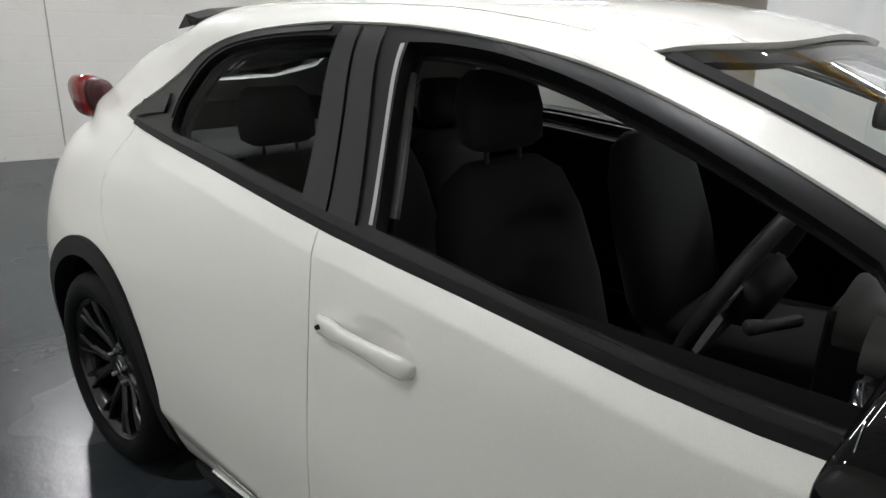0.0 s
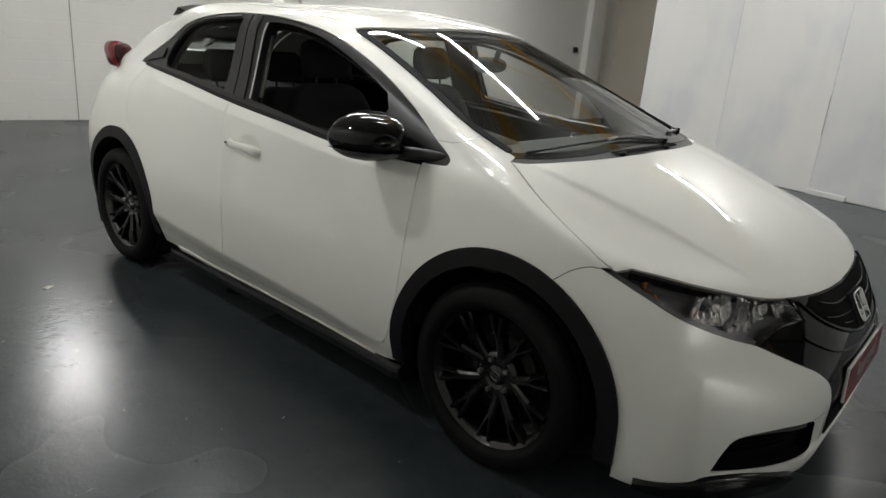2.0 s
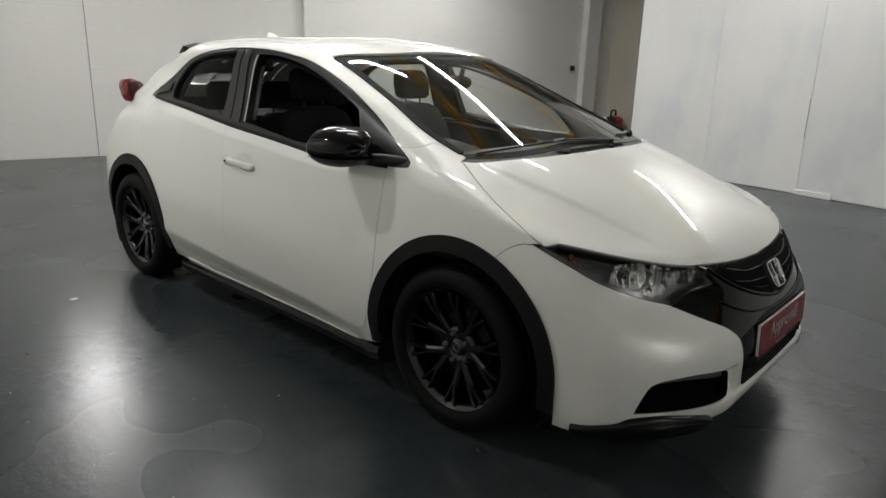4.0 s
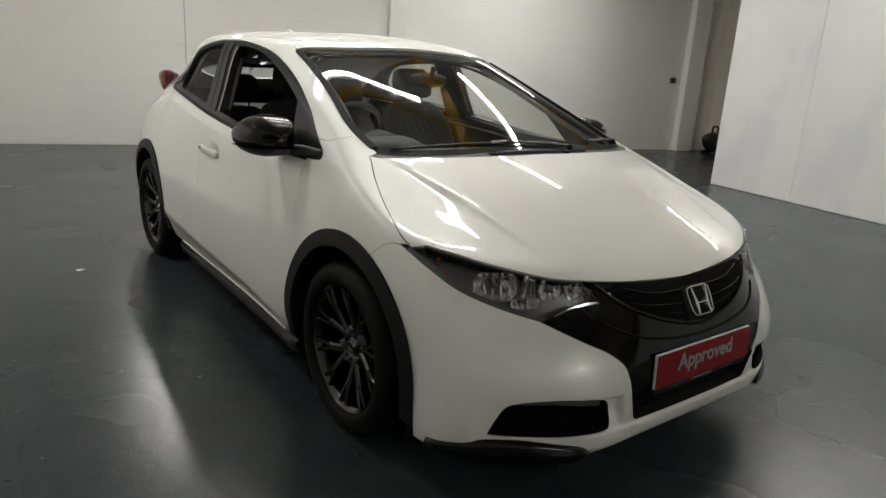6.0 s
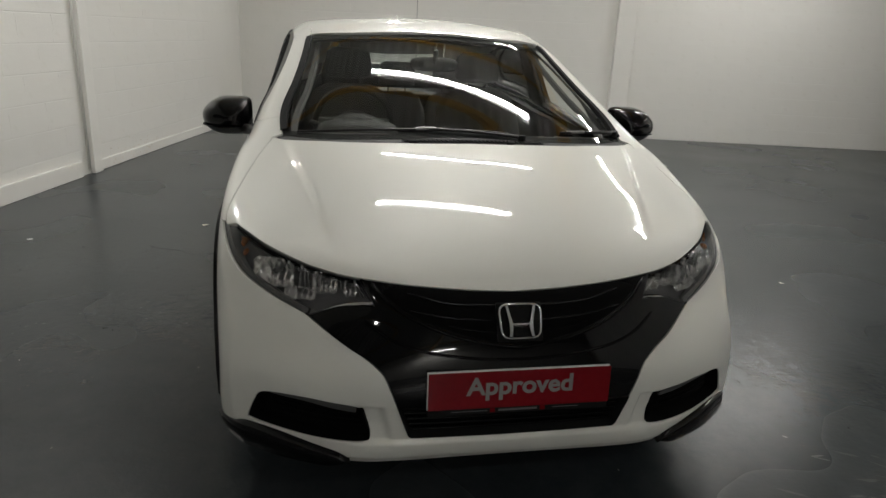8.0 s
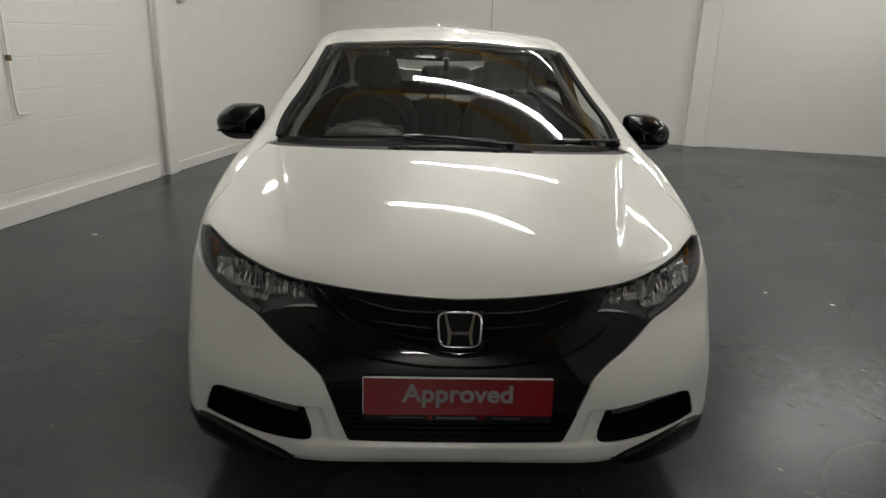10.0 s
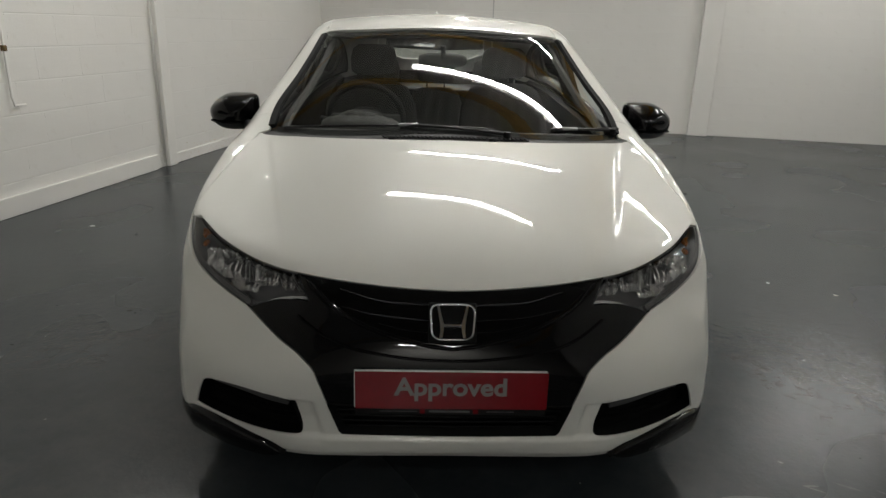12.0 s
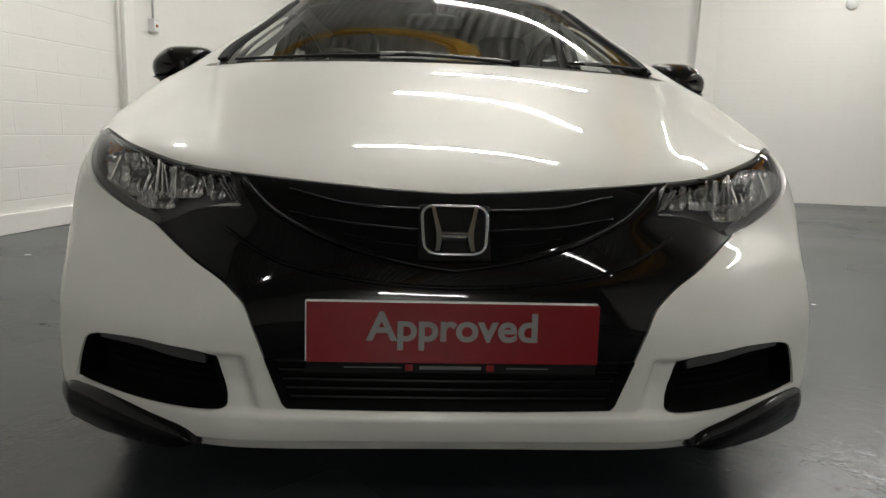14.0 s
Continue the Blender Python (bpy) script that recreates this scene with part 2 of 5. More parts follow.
def lathe(bm, profile, sides=48, axis="Y", m=None, closed=False):
    """Adds a turned shape: profile of (radius, place along the axis)."""
    rings = []
    for r, h in profile:
        ring = []
        for k in range(sides):
            c, s = math.cos(2 * math.pi * k / sides) * r, math.sin(2 * math.pi * k / sides) * r
            co = Vector((c, h, s)) if axis == "Y" else Vector((c, s, h))
            ring.append(bm.verts.new(m @ co if m is not None else co))
        rings.append(ring)
    pairs = list(zip(rings, rings[1:])) + ([(rings[-1], rings[0])] if closed else [])
    for a, b in pairs:
        for k in range(sides):
            bm.faces.new((a[k], a[(k + 1) % sides], b[(k + 1) % sides], b[k]))
    return bm


def loft(bm, rings, caps=True):
    rows = [[bm.verts.new(p) for p in r] for r in rings]
    n = len(rows[0])
    for a, b in zip(rows, rows[1:]):
        for k in range(n):
            bm.faces.new((a[k], a[(k + 1) % n], b[(k + 1) % n], b[k]))
    if caps:
        bm.faces.new(rows[0][::-1])
        bm.faces.new(rows[-1])
    return bm


def oval(n, a, b, power=2.5):
    """A rounded rectangle of half sizes a and b."""
    out = []
    for k in range(n):
        t = 2 * math.pi * k / n
        c, s = math.cos(t), math.sin(t)
        out.append((a * math.copysign(abs(c) ** (2 / power), c), b * math.copysign(abs(s) ** (2 / power), s)))
    return out


# ---- the hall ----
X1, Y1 = 18.0, 12.4


def wall_ob(name, spans, mat, label, category="wall", bevel=0.0):
    ob = tagged(mesh_ob(name, boxes(*spans, bevel=bevel), mat), label, category, kind="structure")
    ob.matrix_world = ROOM
    return ob


wall_ob("floor", [((-0.3, -0.3, -0.2), (X1 + .3, Y1 + .3, 0))], M_FLOOR, "dark grey painted concrete floor, scuffed and slightly glossy", "floor")
wall_back = wall_ob("wall_back", [((-0.25, -0.25, 0), (0, Y1 + .25, HEIGHT))], M_WALL, "white painted blockwork back wall, grimy near the floor")
wall_side = wall_ob("wall_side", [((0, -0.25, 0), (X1, 0, HEIGHT))], M_WALL, "white painted concrete block side wall")
wall_ob("wall_far", [((0, Y1, 0), (X1, Y1 + .25, HEIGHT))], M_BEIGE, "beige painted far wall")
wall_ob("wall_front", [((X1, -0.25, 0), (X1 + .25, Y1 + .25, HEIGHT))], M_WALL, "white painted end wall of the hall")
partition = wall_ob("partition", [((3.5, 9.0, 0), (14.0, 9.14, HEIGHT - .02))], M_BOARD, "white painted board partition wall with scuffs", "partition", .004)


def ceiling_mesh():
    """A corrugated sheet roof, its ribs along the hall."""
    step, n = 0.035, int(Y1 / 0.035) + 10
    P = []
    for i in range(n + 2):
        z = HEIGHT + (0.07 if i % 4 < 2 else 0.0)
        P += [(-.25, i * step - .2, z), (X1 + .25, i * step - .2, z)]
    F = [(2 * i, 2 * i + 1, 2 * i + 3, 2 * i + 2) for i in range(n + 1)]
    me = bpy.data.meshes.new("ceiling")
    me.from_pydata(P, [], F)
    me.materials.append(M_SHEET)
    return me


ceiling = tagged(new("ceiling", ceiling_mesh()), "corrugated grey metal roof sheets", "ceiling", kind="structure")
ceiling.matrix_world = ROOM


def beam(a, b, z, w, label="yellow painted steel roof beam"):
    """An I beam between two points of the plan."""
    a, b = Vector((*a, z)), Vector((*b, z))
    l = (b - a).length
    ob = tagged(mesh_ob("roof_beam", boxes(((0, -w, -1.3 * w), (l, w, -1.3 * w + .012)), ((0, -.006, -1.3 * w + .012), (l, .006, 1.3 * w - .012)), ((0, -w, 1.3 * w - .012), (l, w, 1.3 * w))), M_YELLOW), label, "beam", group="roof beams", kind="structure")
    ob.matrix_world = Matrix.Translation(a) @ pose(0, 0, 0, 0, 0, math.degrees(math.atan2(b.y - a.y, b.x - a.x)))
    return ob


for x in (1.4, 4.15, 5.3, 8.2, 11.1, 14.0, 16.9):
    beam((ROOM @ Vector((x, 0, 0))).xy, (ROOM @ Vector((x, Y1, 0))).xy, HEIGHT - .036, .024)
for y in (5.07, 8.4):
    beam((ROOM @ Vector((0, y, 0))).xy, (ROOM @ Vector((X1, y, 0))).xy, HEIGHT - .22, .075)


def batten(x, y, heading, watts, h):
    ob = thing("ceiling_light", "white fluorescent batten with one bright tube under the roof, some added as fill", "ceiling light", pose(x, y, TUBE_Z, 0, 0, heading), group="ceiling lights")
    part("housing", boxes(((-h, -.035, .03), (h, .035, .085)), bevel=.006), M_FITTING, ob)
    part("tube", tube(bmesh.new(), [(-h + .04, 0, 0), (h - .04, 0, 0)], .019, 12), M_TUBE, ob, "glowing white tube")
    for s in (-1, 1):
        part("holder", boxes(((s * (h - .02) - .015, -.022, -.024), (s * (h - .02) + .015, .022, .034)), bevel=.003), M_FITTING, ob)
        part("hanger", tube(bmesh.new(), [(s * h * .65, 0, .08), (s * h * .65, 0, HEIGHT - TUBE_Z + .03)], .006, 6), M_STEEL, ob)
    lamp = bpy.data.lights.new("tube_light", "AREA")
    lamp.shape, lamp.size, lamp.size_y, lamp.energy, lamp.color = "RECTANGLE", 2 * h - .09, .05, watts, (1.0, .985, .945)
    lo = new("tube_light", lamp)
    lo.matrix_world = pose(x, y, TUBE_Z - .025, 0, 0, heading)
    return ob


for row in BATTENS:
    batten(*row)


def compact(name, label, place, aim, disc, watts, hung):
    """A round lamp in a shallow shade, aimed at a point."""
    z = (Vector(place) - Vector(aim)).normalized()
    m = z.to_track_quat("Z", "Y").to_matrix().to_4x4()
    m.translation = place
    ob = thing(name, label, name.replace("_", " "), m, group="compact lamps")
    r = disc / 2
    part("shade", lathe(bmesh.new(), [(r * .25, .08), (r * .7, .07), (r * 1.06, .02), (r * 1.12, -.01)], 24, "Z"), M_GREYBOX, ob, smooth=True)
    part("lens", lathe(bmesh.new(), [(.001, -.012), (r * 1.03, -.008)], 24, "Z"), M_SPOT, ob, "glowing lens")
    if hung:
        part("rod", tube(bmesh.new(), [(0, 0, .05), (0, 0, HEIGHT - place[2] + .03)], .008, 6), M_STEEL, ob).matrix_world = Matrix.Translation(place)
    else:
        part("bracket", boxes(((-.05, -.015, .05), (.05, .015, .50)), bevel=.004), M_GREYBOX, ob)
    light = bpy.data.lights.new("lamp_light", "AREA")
    light.shape, light.size, light.energy, light.color = "DISK", disc, watts, (1.0, .985, .945)
    new("lamp_light", light).matrix_world = m @ Matrix.Translation((0, 0, -.03))
    return ob


for row in SPOTS:
    compact("spot_lamp", "round white spot lamp hung from the roof", *row, True)
compact("flood_lamp", "round white flood lamp on a bracket from the back wall", *FLOOD, False)

# ---- fittings of the hall ----
def wall_thing(name, bm, mat, label, category, kind="structure", smooth=False):
    ob = tagged(mesh_ob(name, bm, mat, smooth=smooth), label, category, kind=kind)
    ob.matrix_world = ROOM
    return ob


wall_thing("pilaster_1", boxes(((.006, 5.55, 0), (.11, 5.82, HEIGHT - .01)), bevel=.008), M_WALL, "white painted pilaster on the back wall", "pilaster")
wall_thing("pilaster_2", boxes(((.006, 11.48, 0), (.16, 11.86, HEIGHT - .01)), bevel=.008), M_WALL, "white painted pilaster near the far corner", "pilaster")
wall_thing("pilaster_3", boxes(((4.22, .006, 0), (4.36, .055, HEIGHT - .01)), bevel=.008), M_WALL, "white painted pilaster on the side wall", "pilaster")
wall_thing("movement_joint", boxes(((.004, 2.642, 0), (.010, 2.654, HEIGHT - .01))), M_JOINT, "thin grey movement joint down the back wall", "joint")
wall_thing("cable_conduit", tube(bmesh.new(), [(4.41, .030, .04), (4.41, .030, HEIGHT - .02)], .013, 10), M_WALL, "white painted conduit beside the pilaster", "conduit", smooth=True)
bm = bmesh.new()
box(bm, (.4, .006, 0), (4.2, .020, .10), .006)
box(bm, (4.52, .006, 0), (X1 - .1, .034, .145), .006)
wall_thing("plinth", bm, M_WALL, "low white painted plinth along the side wall", "plinth")

def switch_box(m, label):
    ob = thing("switch_box", label, "switch box", ROOM @ m)
    part("box", boxes(((-.05, 0, -.06), (.05, .05, .06)), bevel=.006), M_GREYBOX, ob)
    part("cover", boxes(((-.038, .05, -.045), (.038, .056, .045)), bevel=.002), M_FITTING, ob)
    part("button", lathe(bmesh.new(), [(.001, .066), (.012, .066), (.014, .056)], 14), M_AMBER, ob)
    part("conduit", tube(bmesh.new(), [(0, .02, .06), (0, .02, 1.9)], .010, 8), M_GREYBOX, ob, smooth=True)
    return ob


switch_box(pose(3.90, .006, 1.70), "small grey switch box with a conduit on the side wall")
pipe = thing("drop_pipe", "thin grey pipe with a brass valve on the side wall", "pipe", ROOM @ pose(6.13, .03, .77))
part("tube", tube(bmesh.new(), [(0, 0, 3.3), (0, 0, .06), (.0, .012, .0), (-.10, .012, 0)], .009, 8), M_WALL, pipe, smooth=True)
part("valve", boxes(((-.016, -.014, .37), (.016, .018, .41)), bevel=.006), M_BRASS, pipe, "brass valve")
sensor = thing("wall_sensor", "small black sensor box on the back wall", "sensor", ROOM @ pose(.006, 11.27, 1.31))
part("box", boxes(((0, -.045, -.05), (.05, .045, .05)), bevel=.006), M_SOOT, sensor)
part("window", boxes(((.05, -.03, -.03), (.054, .03, .01)), bevel=.002), M_GLOSSBLACK, sensor)
lamp_box = thing("bulkhead_box", "white oval junction box on the back wall", "junction box", ROOM @ pose(.006, 7.43, 2.60))
part("body", lathe(bmesh.new(), [(.001, .06), (.05, .055), (.07, .03), (.07, 0)], 20, "Z", pose(0, 0, 0, 0, 90, 0)), M_FITTING, lamp_box, smooth=True)
part("conduit", tube(bmesh.new(), [(.02, 0, .06), (.02, 0, 1.4)], .010, 8), M_FITTING, lamp_box, smooth=True)

# a red machine on the floor by the far pilaster
machine = thing("vacuum_cleaner", "red and black vacuum cleaner with a top handle by the wall", "vacuum cleaner", ROOM @ pose(.55, 12.0, 0, 0, 0, 5))
part("body", loft(bmesh.new(), [[Vector((dx, y, .22 + dz)) for dx, dz in oval(22, hx, hz, 2.8)] for y, hx, hz in [(-.02, .15, .15), (.02, .17, .185), (.10, .175, .19), (.17, .16, .17), (.21, .11, .11)]]), M_REDPAINT, machine, "red rounded housing", smooth=True)
part("tank", loft(bmesh.new(), [[Vector((dx, y, zc + dz)) for dx, dz in oval(22, hx, hz, 2.6)] for y, zc, hx, hz in [(-.30, .30, .03, .03), (-.24, .27, .07, .07), (-.15, .24, .13, .14), (-.05, .22, .165, .18), (-.021, .22, .16, .165)]]), M_SOOT, machine, "black tapered tank", smooth=True)
part("handle", tube(bmesh.new(), [(0, -.07, .38), (0, -.065, .49), (0, -.04, .515), (0, .06, .515), (0, .085, .49), (0, .09, .39)], .020, 8), M_SOOT, machine, smooth=True)
part("cap", lathe(bmesh.new(), [(.001, .018), (.055, .015), (.065, 0)], 20, "Z", pose(.150, .14, .24, 0, 90, 0)), M_GREYBOX, machine, "grey round cap", smooth=True)
for x in (-.12, .12):
    part("foot", boxes(((x - .02, -.15, 0), (x + .02, .15, .06)), bevel=.008), M_SOOT, machine)

# scraps on the floor
for x, y, r, c in ((.67, -1.53, .011, M_SOOT), (1.48, -.90, .017, M_SOOT), (-1.07, -1.34, .022, M_BEIGE), (-.76, -2.37, .014, M_FITTING), (-.59, -2.0, .012, M_SOOT), (.14, 1.97, .010, M_FITTING), (.32, 2.27, .012, M_BEIGE)):
    b = bmesh.new()
    bmesh.ops.create_icosphere(b, subdivisions=1, radius=r)
    for v in b.verts:
        v.co = Vector((v.co.x * random.uniform(.6, 2.0), v.co.y * random.uniform(.5, 1.1), max(-r * .1, v.co.z * .25)))
    ob = tagged(mesh_ob("floor_scrap", b, c), "tiny scrap of litter lying on the floor", "litter", group="floor scraps")
    ob.matrix_world = pose(x, y, r * .09, 0, 0, random.uniform(0, 180))

# a crack and a short base strip on the partition, and a scratched patch of the floor
wall_thing("partition_crack", boxes(((5.948, 8.9895, .64), (5.9515, 8.9925, .80)), ((5.950, 8.9895, .79), (5.953, 8.9925, 1.07))), M_CRACK, "thin dark crack in the partition's paint", "crack")
wall_thing("base_strip", boxes(((5.95, 8.972, 0), (6.36, 8.991, .055)), bevel=.004), M_FITTING, "short white strip at the foot of the partition", "trim")
b = bmesh.new()
for k in range(26):
    x, y, a, l, w = random.gauss(2.14, .10), random.gauss(1.28, .14), random.gauss(1.2, .3), random.uniform(.015, .055), random.uniform(.003, .009)
    ca, sa = math.cos(a), math.sin(a)
    ring = [b.verts.new((x + ca * u * l - sa * v * w, y + sa * u * l + ca * v * w, .0008)) for u, v in ((-1, 0), (-.4, -.8), (.3, -.6), (1, .1), (.5, .9), (-.3, .5))]
    b.faces.new(ring)
tagged(mesh_ob("floor_scratches", b, M_SCUFF), "pale scratched patch worn into the grey floor paint", "scratches", kind="stuff")


def flake(b, centre, along, up, r):
    """Adds a small ragged flat patch."""
    n = random.randint(5, 8)
    ring = []
    for k in range(n):
        a, f = 2 * math.pi * k / n, r * random.uniform(.45, 1.0)
        ring.append(b.verts.new(Vector(centre) + Vector(along) * (math.cos(a) * f * 1.6) + Vector(up) * (math.sin(a) * f * .6)))
    b.faces.new(ring)


# chips, specks and a hairline crack in the floor paint
chip_spots = ((.2, -1.75, .75, .35, 70), (-.9, -1.7, .5, .4, 40), (2.2, 1.7, .6, .5, 40), (2.7, -1.5, .35, .35, 25))
for name, mat, label, size, share in (("paint_chips", M_CHIP, "tiny pale chips in the grey floor paint", .0055, .45), ("dirt_specks", M_DIRT, "small dark specks of dirt on the floor", .0060, .55)):
    b = bmesh.new()
    for cx, cy, sx, sy, many in chip_spots:
        for k in range(int(many * share)):
            a = random.uniform(0, math.pi)
            flake(b, (random.gauss(cx, sx), random.gauss(cy, sy), .0009), (math.cos(a), math.sin(a), 0), (-math.sin(a), math.cos(a), 0), size * random.uniform(.4, 1.6))
    tagged(mesh_ob(name, b, mat), label, "floor marks", kind="stuff")
b = bmesh.new()
rails = []
for k in range(41):
    f = k / 40
    x, y = -.63 + .24 * f + .018 * math.sin(7 * f) + random.uniform(-.006, .006), -1.64 + .34 * f + random.uniform(-.006, .006)
    w = .0013 * math.sin(math.pi * (.04 + .92 * f)) * random.uniform(.5, 1.3)
    rails.append((b.verts.new((x + w, y - w, .0009)), b.verts.new((x - w, y + w, .0009))))
for (a0, a1), (b0, b1) in zip(rails, rails[1:]):
    b.faces.new((a0, b0, b1, a1))
tagged(mesh_ob("floor_crack", b, M_DIRT), "dark hairline crack in the floor paint", "crack", kind="structure")

# brown grime and flaked paint low on the side wall and along the foot of the back wall
b = bmesh.new()
for k in range(150):
    flake(b, (random.gauss(3.45, .42), .0215 if random.random() < .5 else .0045, min(.30, abs(random.gauss(.02, .075)))), (1, 0, 0), (0, 0, 1), random.uniform(.003, .012))
for v in b.verts:
    if v.co.z > .10:
        v.co.y = .0045
for k in range(220):
    flake(b, (.0045, random.uniform(.3, 5.4), abs(random.gauss(.0, .03)) + .006), (0, 1, 0), (0, 0, 1), random.uniform(.003, .010))
bmesh.ops.delete(b, geom=[f for f in b.faces if min(v.co.y for v in f.verts) < .01 and f.calc_center_median().x > .1 and f.calc_center_median().z < .11], context="FACES")
wall_thing("wall_grime", b, M_GRIME, "brown grime and flaked paint along the foot of the walls", "grime", kind="stuff")

from mathutils.geometry import delaunay_2d_cdt as flat_mesh


# ---- car body surface: twelve contour lines, each from the front middle round the right side to the rear middle ----
# the car stands on z = 0 with its nose towards +x; its right side is -y
LINE_SILL = [(2.10, 0, .19), (2.10, -.30, .19), (2.07, -.52, .19), (1.885, -.785, .19), (1.72, -.85, .19), (1.30, -.86, .19), (.90, -.845, .18), (.45, -.81, .175), (-.15, -.80, .175), (-.75, -.81, .175), (-1.27, -.84, .19), (-1.70, -.81, .22), (-1.95, -.67, .25), (-2.07, -.40, .27), (-2.10, 0, .27)]
LINE_LIP = [(2.135, 0, .25), (2.13, -.30, .25), (2.10, -.53, .25), (1.925, -.795, .25), (1.74, -.86, .25), (1.30, -.875, .25), (.90, -.873, .25), (.45, -.85, .24), (-.15, -.845, .24), (-.75, -.85, .245), (-1.27, -.87, .28), (-1.70, -.825, .30), (-1.97, -.68, .33), (-2.09, -.40, .34), (-2.12, 0, .34)]
LINE_LOW = [(2.15, 0, .35), (2.14, -.30, .35), (2.10, -.54, .355), (1.945, -.775, .36), (1.75, -.862, .36), (1.30, -.89, .37), (.90, -.895, .36), (.45, -.885, .345), (-.15, -.885, .345), (-.75, -.885, .355), (-1.27, -.89, .40), (-1.70, -.84, .43), (-1.985, -.69, .46), (-2.12, -.40, .48), (-2.15, 0, .48)]
LINE_WIDE = [(2.155, 0, .47), (2.145, -.30, .475), (2.09, -.54, .48), (1.94, -.765, .48), (1.74, -.86, .485), (1.30, -.895, .51), (.90, -.892, .51), (.45, -.898, .51), (-.15, -.905, .52), (-.75, -.90, .53), (-1.27, -.895, .55), (-1.70, -.845, .57), (-1.99, -.69, .60), (-2.14, -.40, .62), (-2.17, 0, .62)]
LINE_MID = [(2.105, 0, .60), (2.095, -.28, .605), (1.99, -.52, .615), (1.858, -.738, .63), (1.71, -.855, .63), (1.30, -.89, .67), (.90, -.88, .67), (.45, -.885, .68), (-.15, -.892, .69), (-.75, -.888, .70), (-1.27, -.875, .72), (-1.70, -.82, .74), (-1.985, -.67, .77), (-2.13, -.40, .78), (-2.16, 0, .78)]
LINE_EDGE = [(2.045, 0, .675), (2.035, -.25, .688), (1.975, -.47, .712), (1.84, -.695, .745), (1.63, -.843, .772), (1.30, -.865, .82), (.90, -.858, .83), (.45, -.866, .84), (-.15, -.872, .855), (-.75, -.862, .875), (-1.27, -.83, .90), (-1.70, -.74, .93), (-1.96, -.60, .95), (-2.07, -.38, .96), (-2.10, 0, .96)]
LINE_HOOD = [(1.87, 0, .787), (1.86, -.26, .79), (1.80, -.48, .791), (1.68, -.69, .797), (1.48, -.82, .842), (1.21, -.842, .905), (.90, -.834, .91), (.45, -.845, .92), (-.15, -.852, .94), (-.75, -.835, .965), (-1.27, -.785, .985), (-1.66, -.67, 1.00), (-1.90, -.54, 1.02), (-2.02, -.35, 1.03), (-2.05, 0, 1.03)]
LINE_CROWN = [(1.58, 0, .902), (1.57, -.27, .898), (1.52, -.49, .888), (1.43, -.69, .880), (1.30, -.80, .918), (1.13, -.815, .955), (.90, -.81, .965), (.45, -.825, .975), (-.15, -.832, .995), (-.75, -.805, 1.025), (-1.27, -.735, 1.045), (-1.63, -.645, 1.06), (-1.88, -.53, 1.08), (-1.98, -.31, 1.085), (-2.0, 0, 1.08)]
LINE_BELT = [(1.3, 0, 0.992), (1.29, -0.28, 0.99), (1.256, -0.51, 0.984), (1.187, -0.7, 0.982), (1.11, -0.757, 0.995), (1.01, -0.779, 1.005), (0.86, -0.791, 1.025), (0.45, -0.801, 1.035), (-0.15, -0.805, 1.05), (-0.75, -0.771, 1.08), (-1.25, -0.699, 1.1), (-1.57, -0.595, 1.115), (-1.83, -0.49, 1.132), (-1.91, -0.28, 1.135), (-1.93, 0, 1.13)]
LINE_PILLAR = [(0.8, 0, 1.215), (0.79, -0.27, 1.21), (0.758, -0.49, 1.199), (0.69, -0.645, 1.175), (0.6, -0.69, 1.19), (0.5, -0.708, 1.205), (0.37, -0.712, 1.22), (0.12, -0.729, 1.225), (-0.26, -0.739, 1.235), (-0.76, -0.704, 1.245), (-1.15, -0.624, 1.24), (-1.42, -0.545, 1.25), (-1.61, -0.45, 1.26), (-1.67, -0.27, 1.265), (-1.69, 0, 1.265)]
LINE_RAIL = [(.32, 0, 1.405), (.31, -.27, 1.40), (.275, -.45, 1.387), (.22, -.565, 1.360), (.14, -.60, 1.365), (.04, -.618, 1.375), (-.07, -.637, 1.384), (-.22, -.65, 1.387), (-.45, -.652, 1.388), (-.80, -.625, 1.386), (-1.05, -.565, 1.368), (-1.22, -.48, 1.345), (-1.33, -.40, 1.34), (-1.40, -.25, 1.36), (-1.42, 0, 1.37)]
LINE_ROOF = [(.24, 0, 1.422), (.21, -.17, 1.42), (.17, -.27, 1.418), (.12, -.34, 1.4165), (.05, -.36, 1.4215), (-.03, -.37, 1.427), (-.12, -.375, 1.431), (-.26, -.38, 1.434), (-.47, -.38, 1.433), (-.75, -.365, 1.424), (-.96, -.335, 1.41), (-1.10, -.29, 1.40), (-1.20, -.24, 1.395), (-1.27, -.15, 1.395), (-1.30, 0, 1.395)]
LINE_TOP = [(.19, 0, 1.43), (.15, 0, 1.435), (.10, 0, 1.440), (.04, 0, 1.445), (-.03, 0, 1.449), (-.11, 0, 1.452), (-.19, 0, 1.454), (-.31, 0, 1.455), (-.48, 0, 1.453), (-.70, 0, 1.445), (-.88, 0, 1.436), (-1.02, 0, 1.427), (-1.12, 0, 1.42), (-1.19, 0, 1.414), (-1.24, 0, 1.408)]
CAGE = np.array([LINE_SILL, LINE_LIP, LINE_LOW, LINE_WIDE, LINE_MID, LINE_EDGE, LINE_HOOD, LINE_CROWN, LINE_BELT, LINE_PILLAR, LINE_RAIL, LINE_ROOF, LINE_TOP], float)
NV, NU = CAGE.shape[0] - 1, CAGE.shape[1] - 1


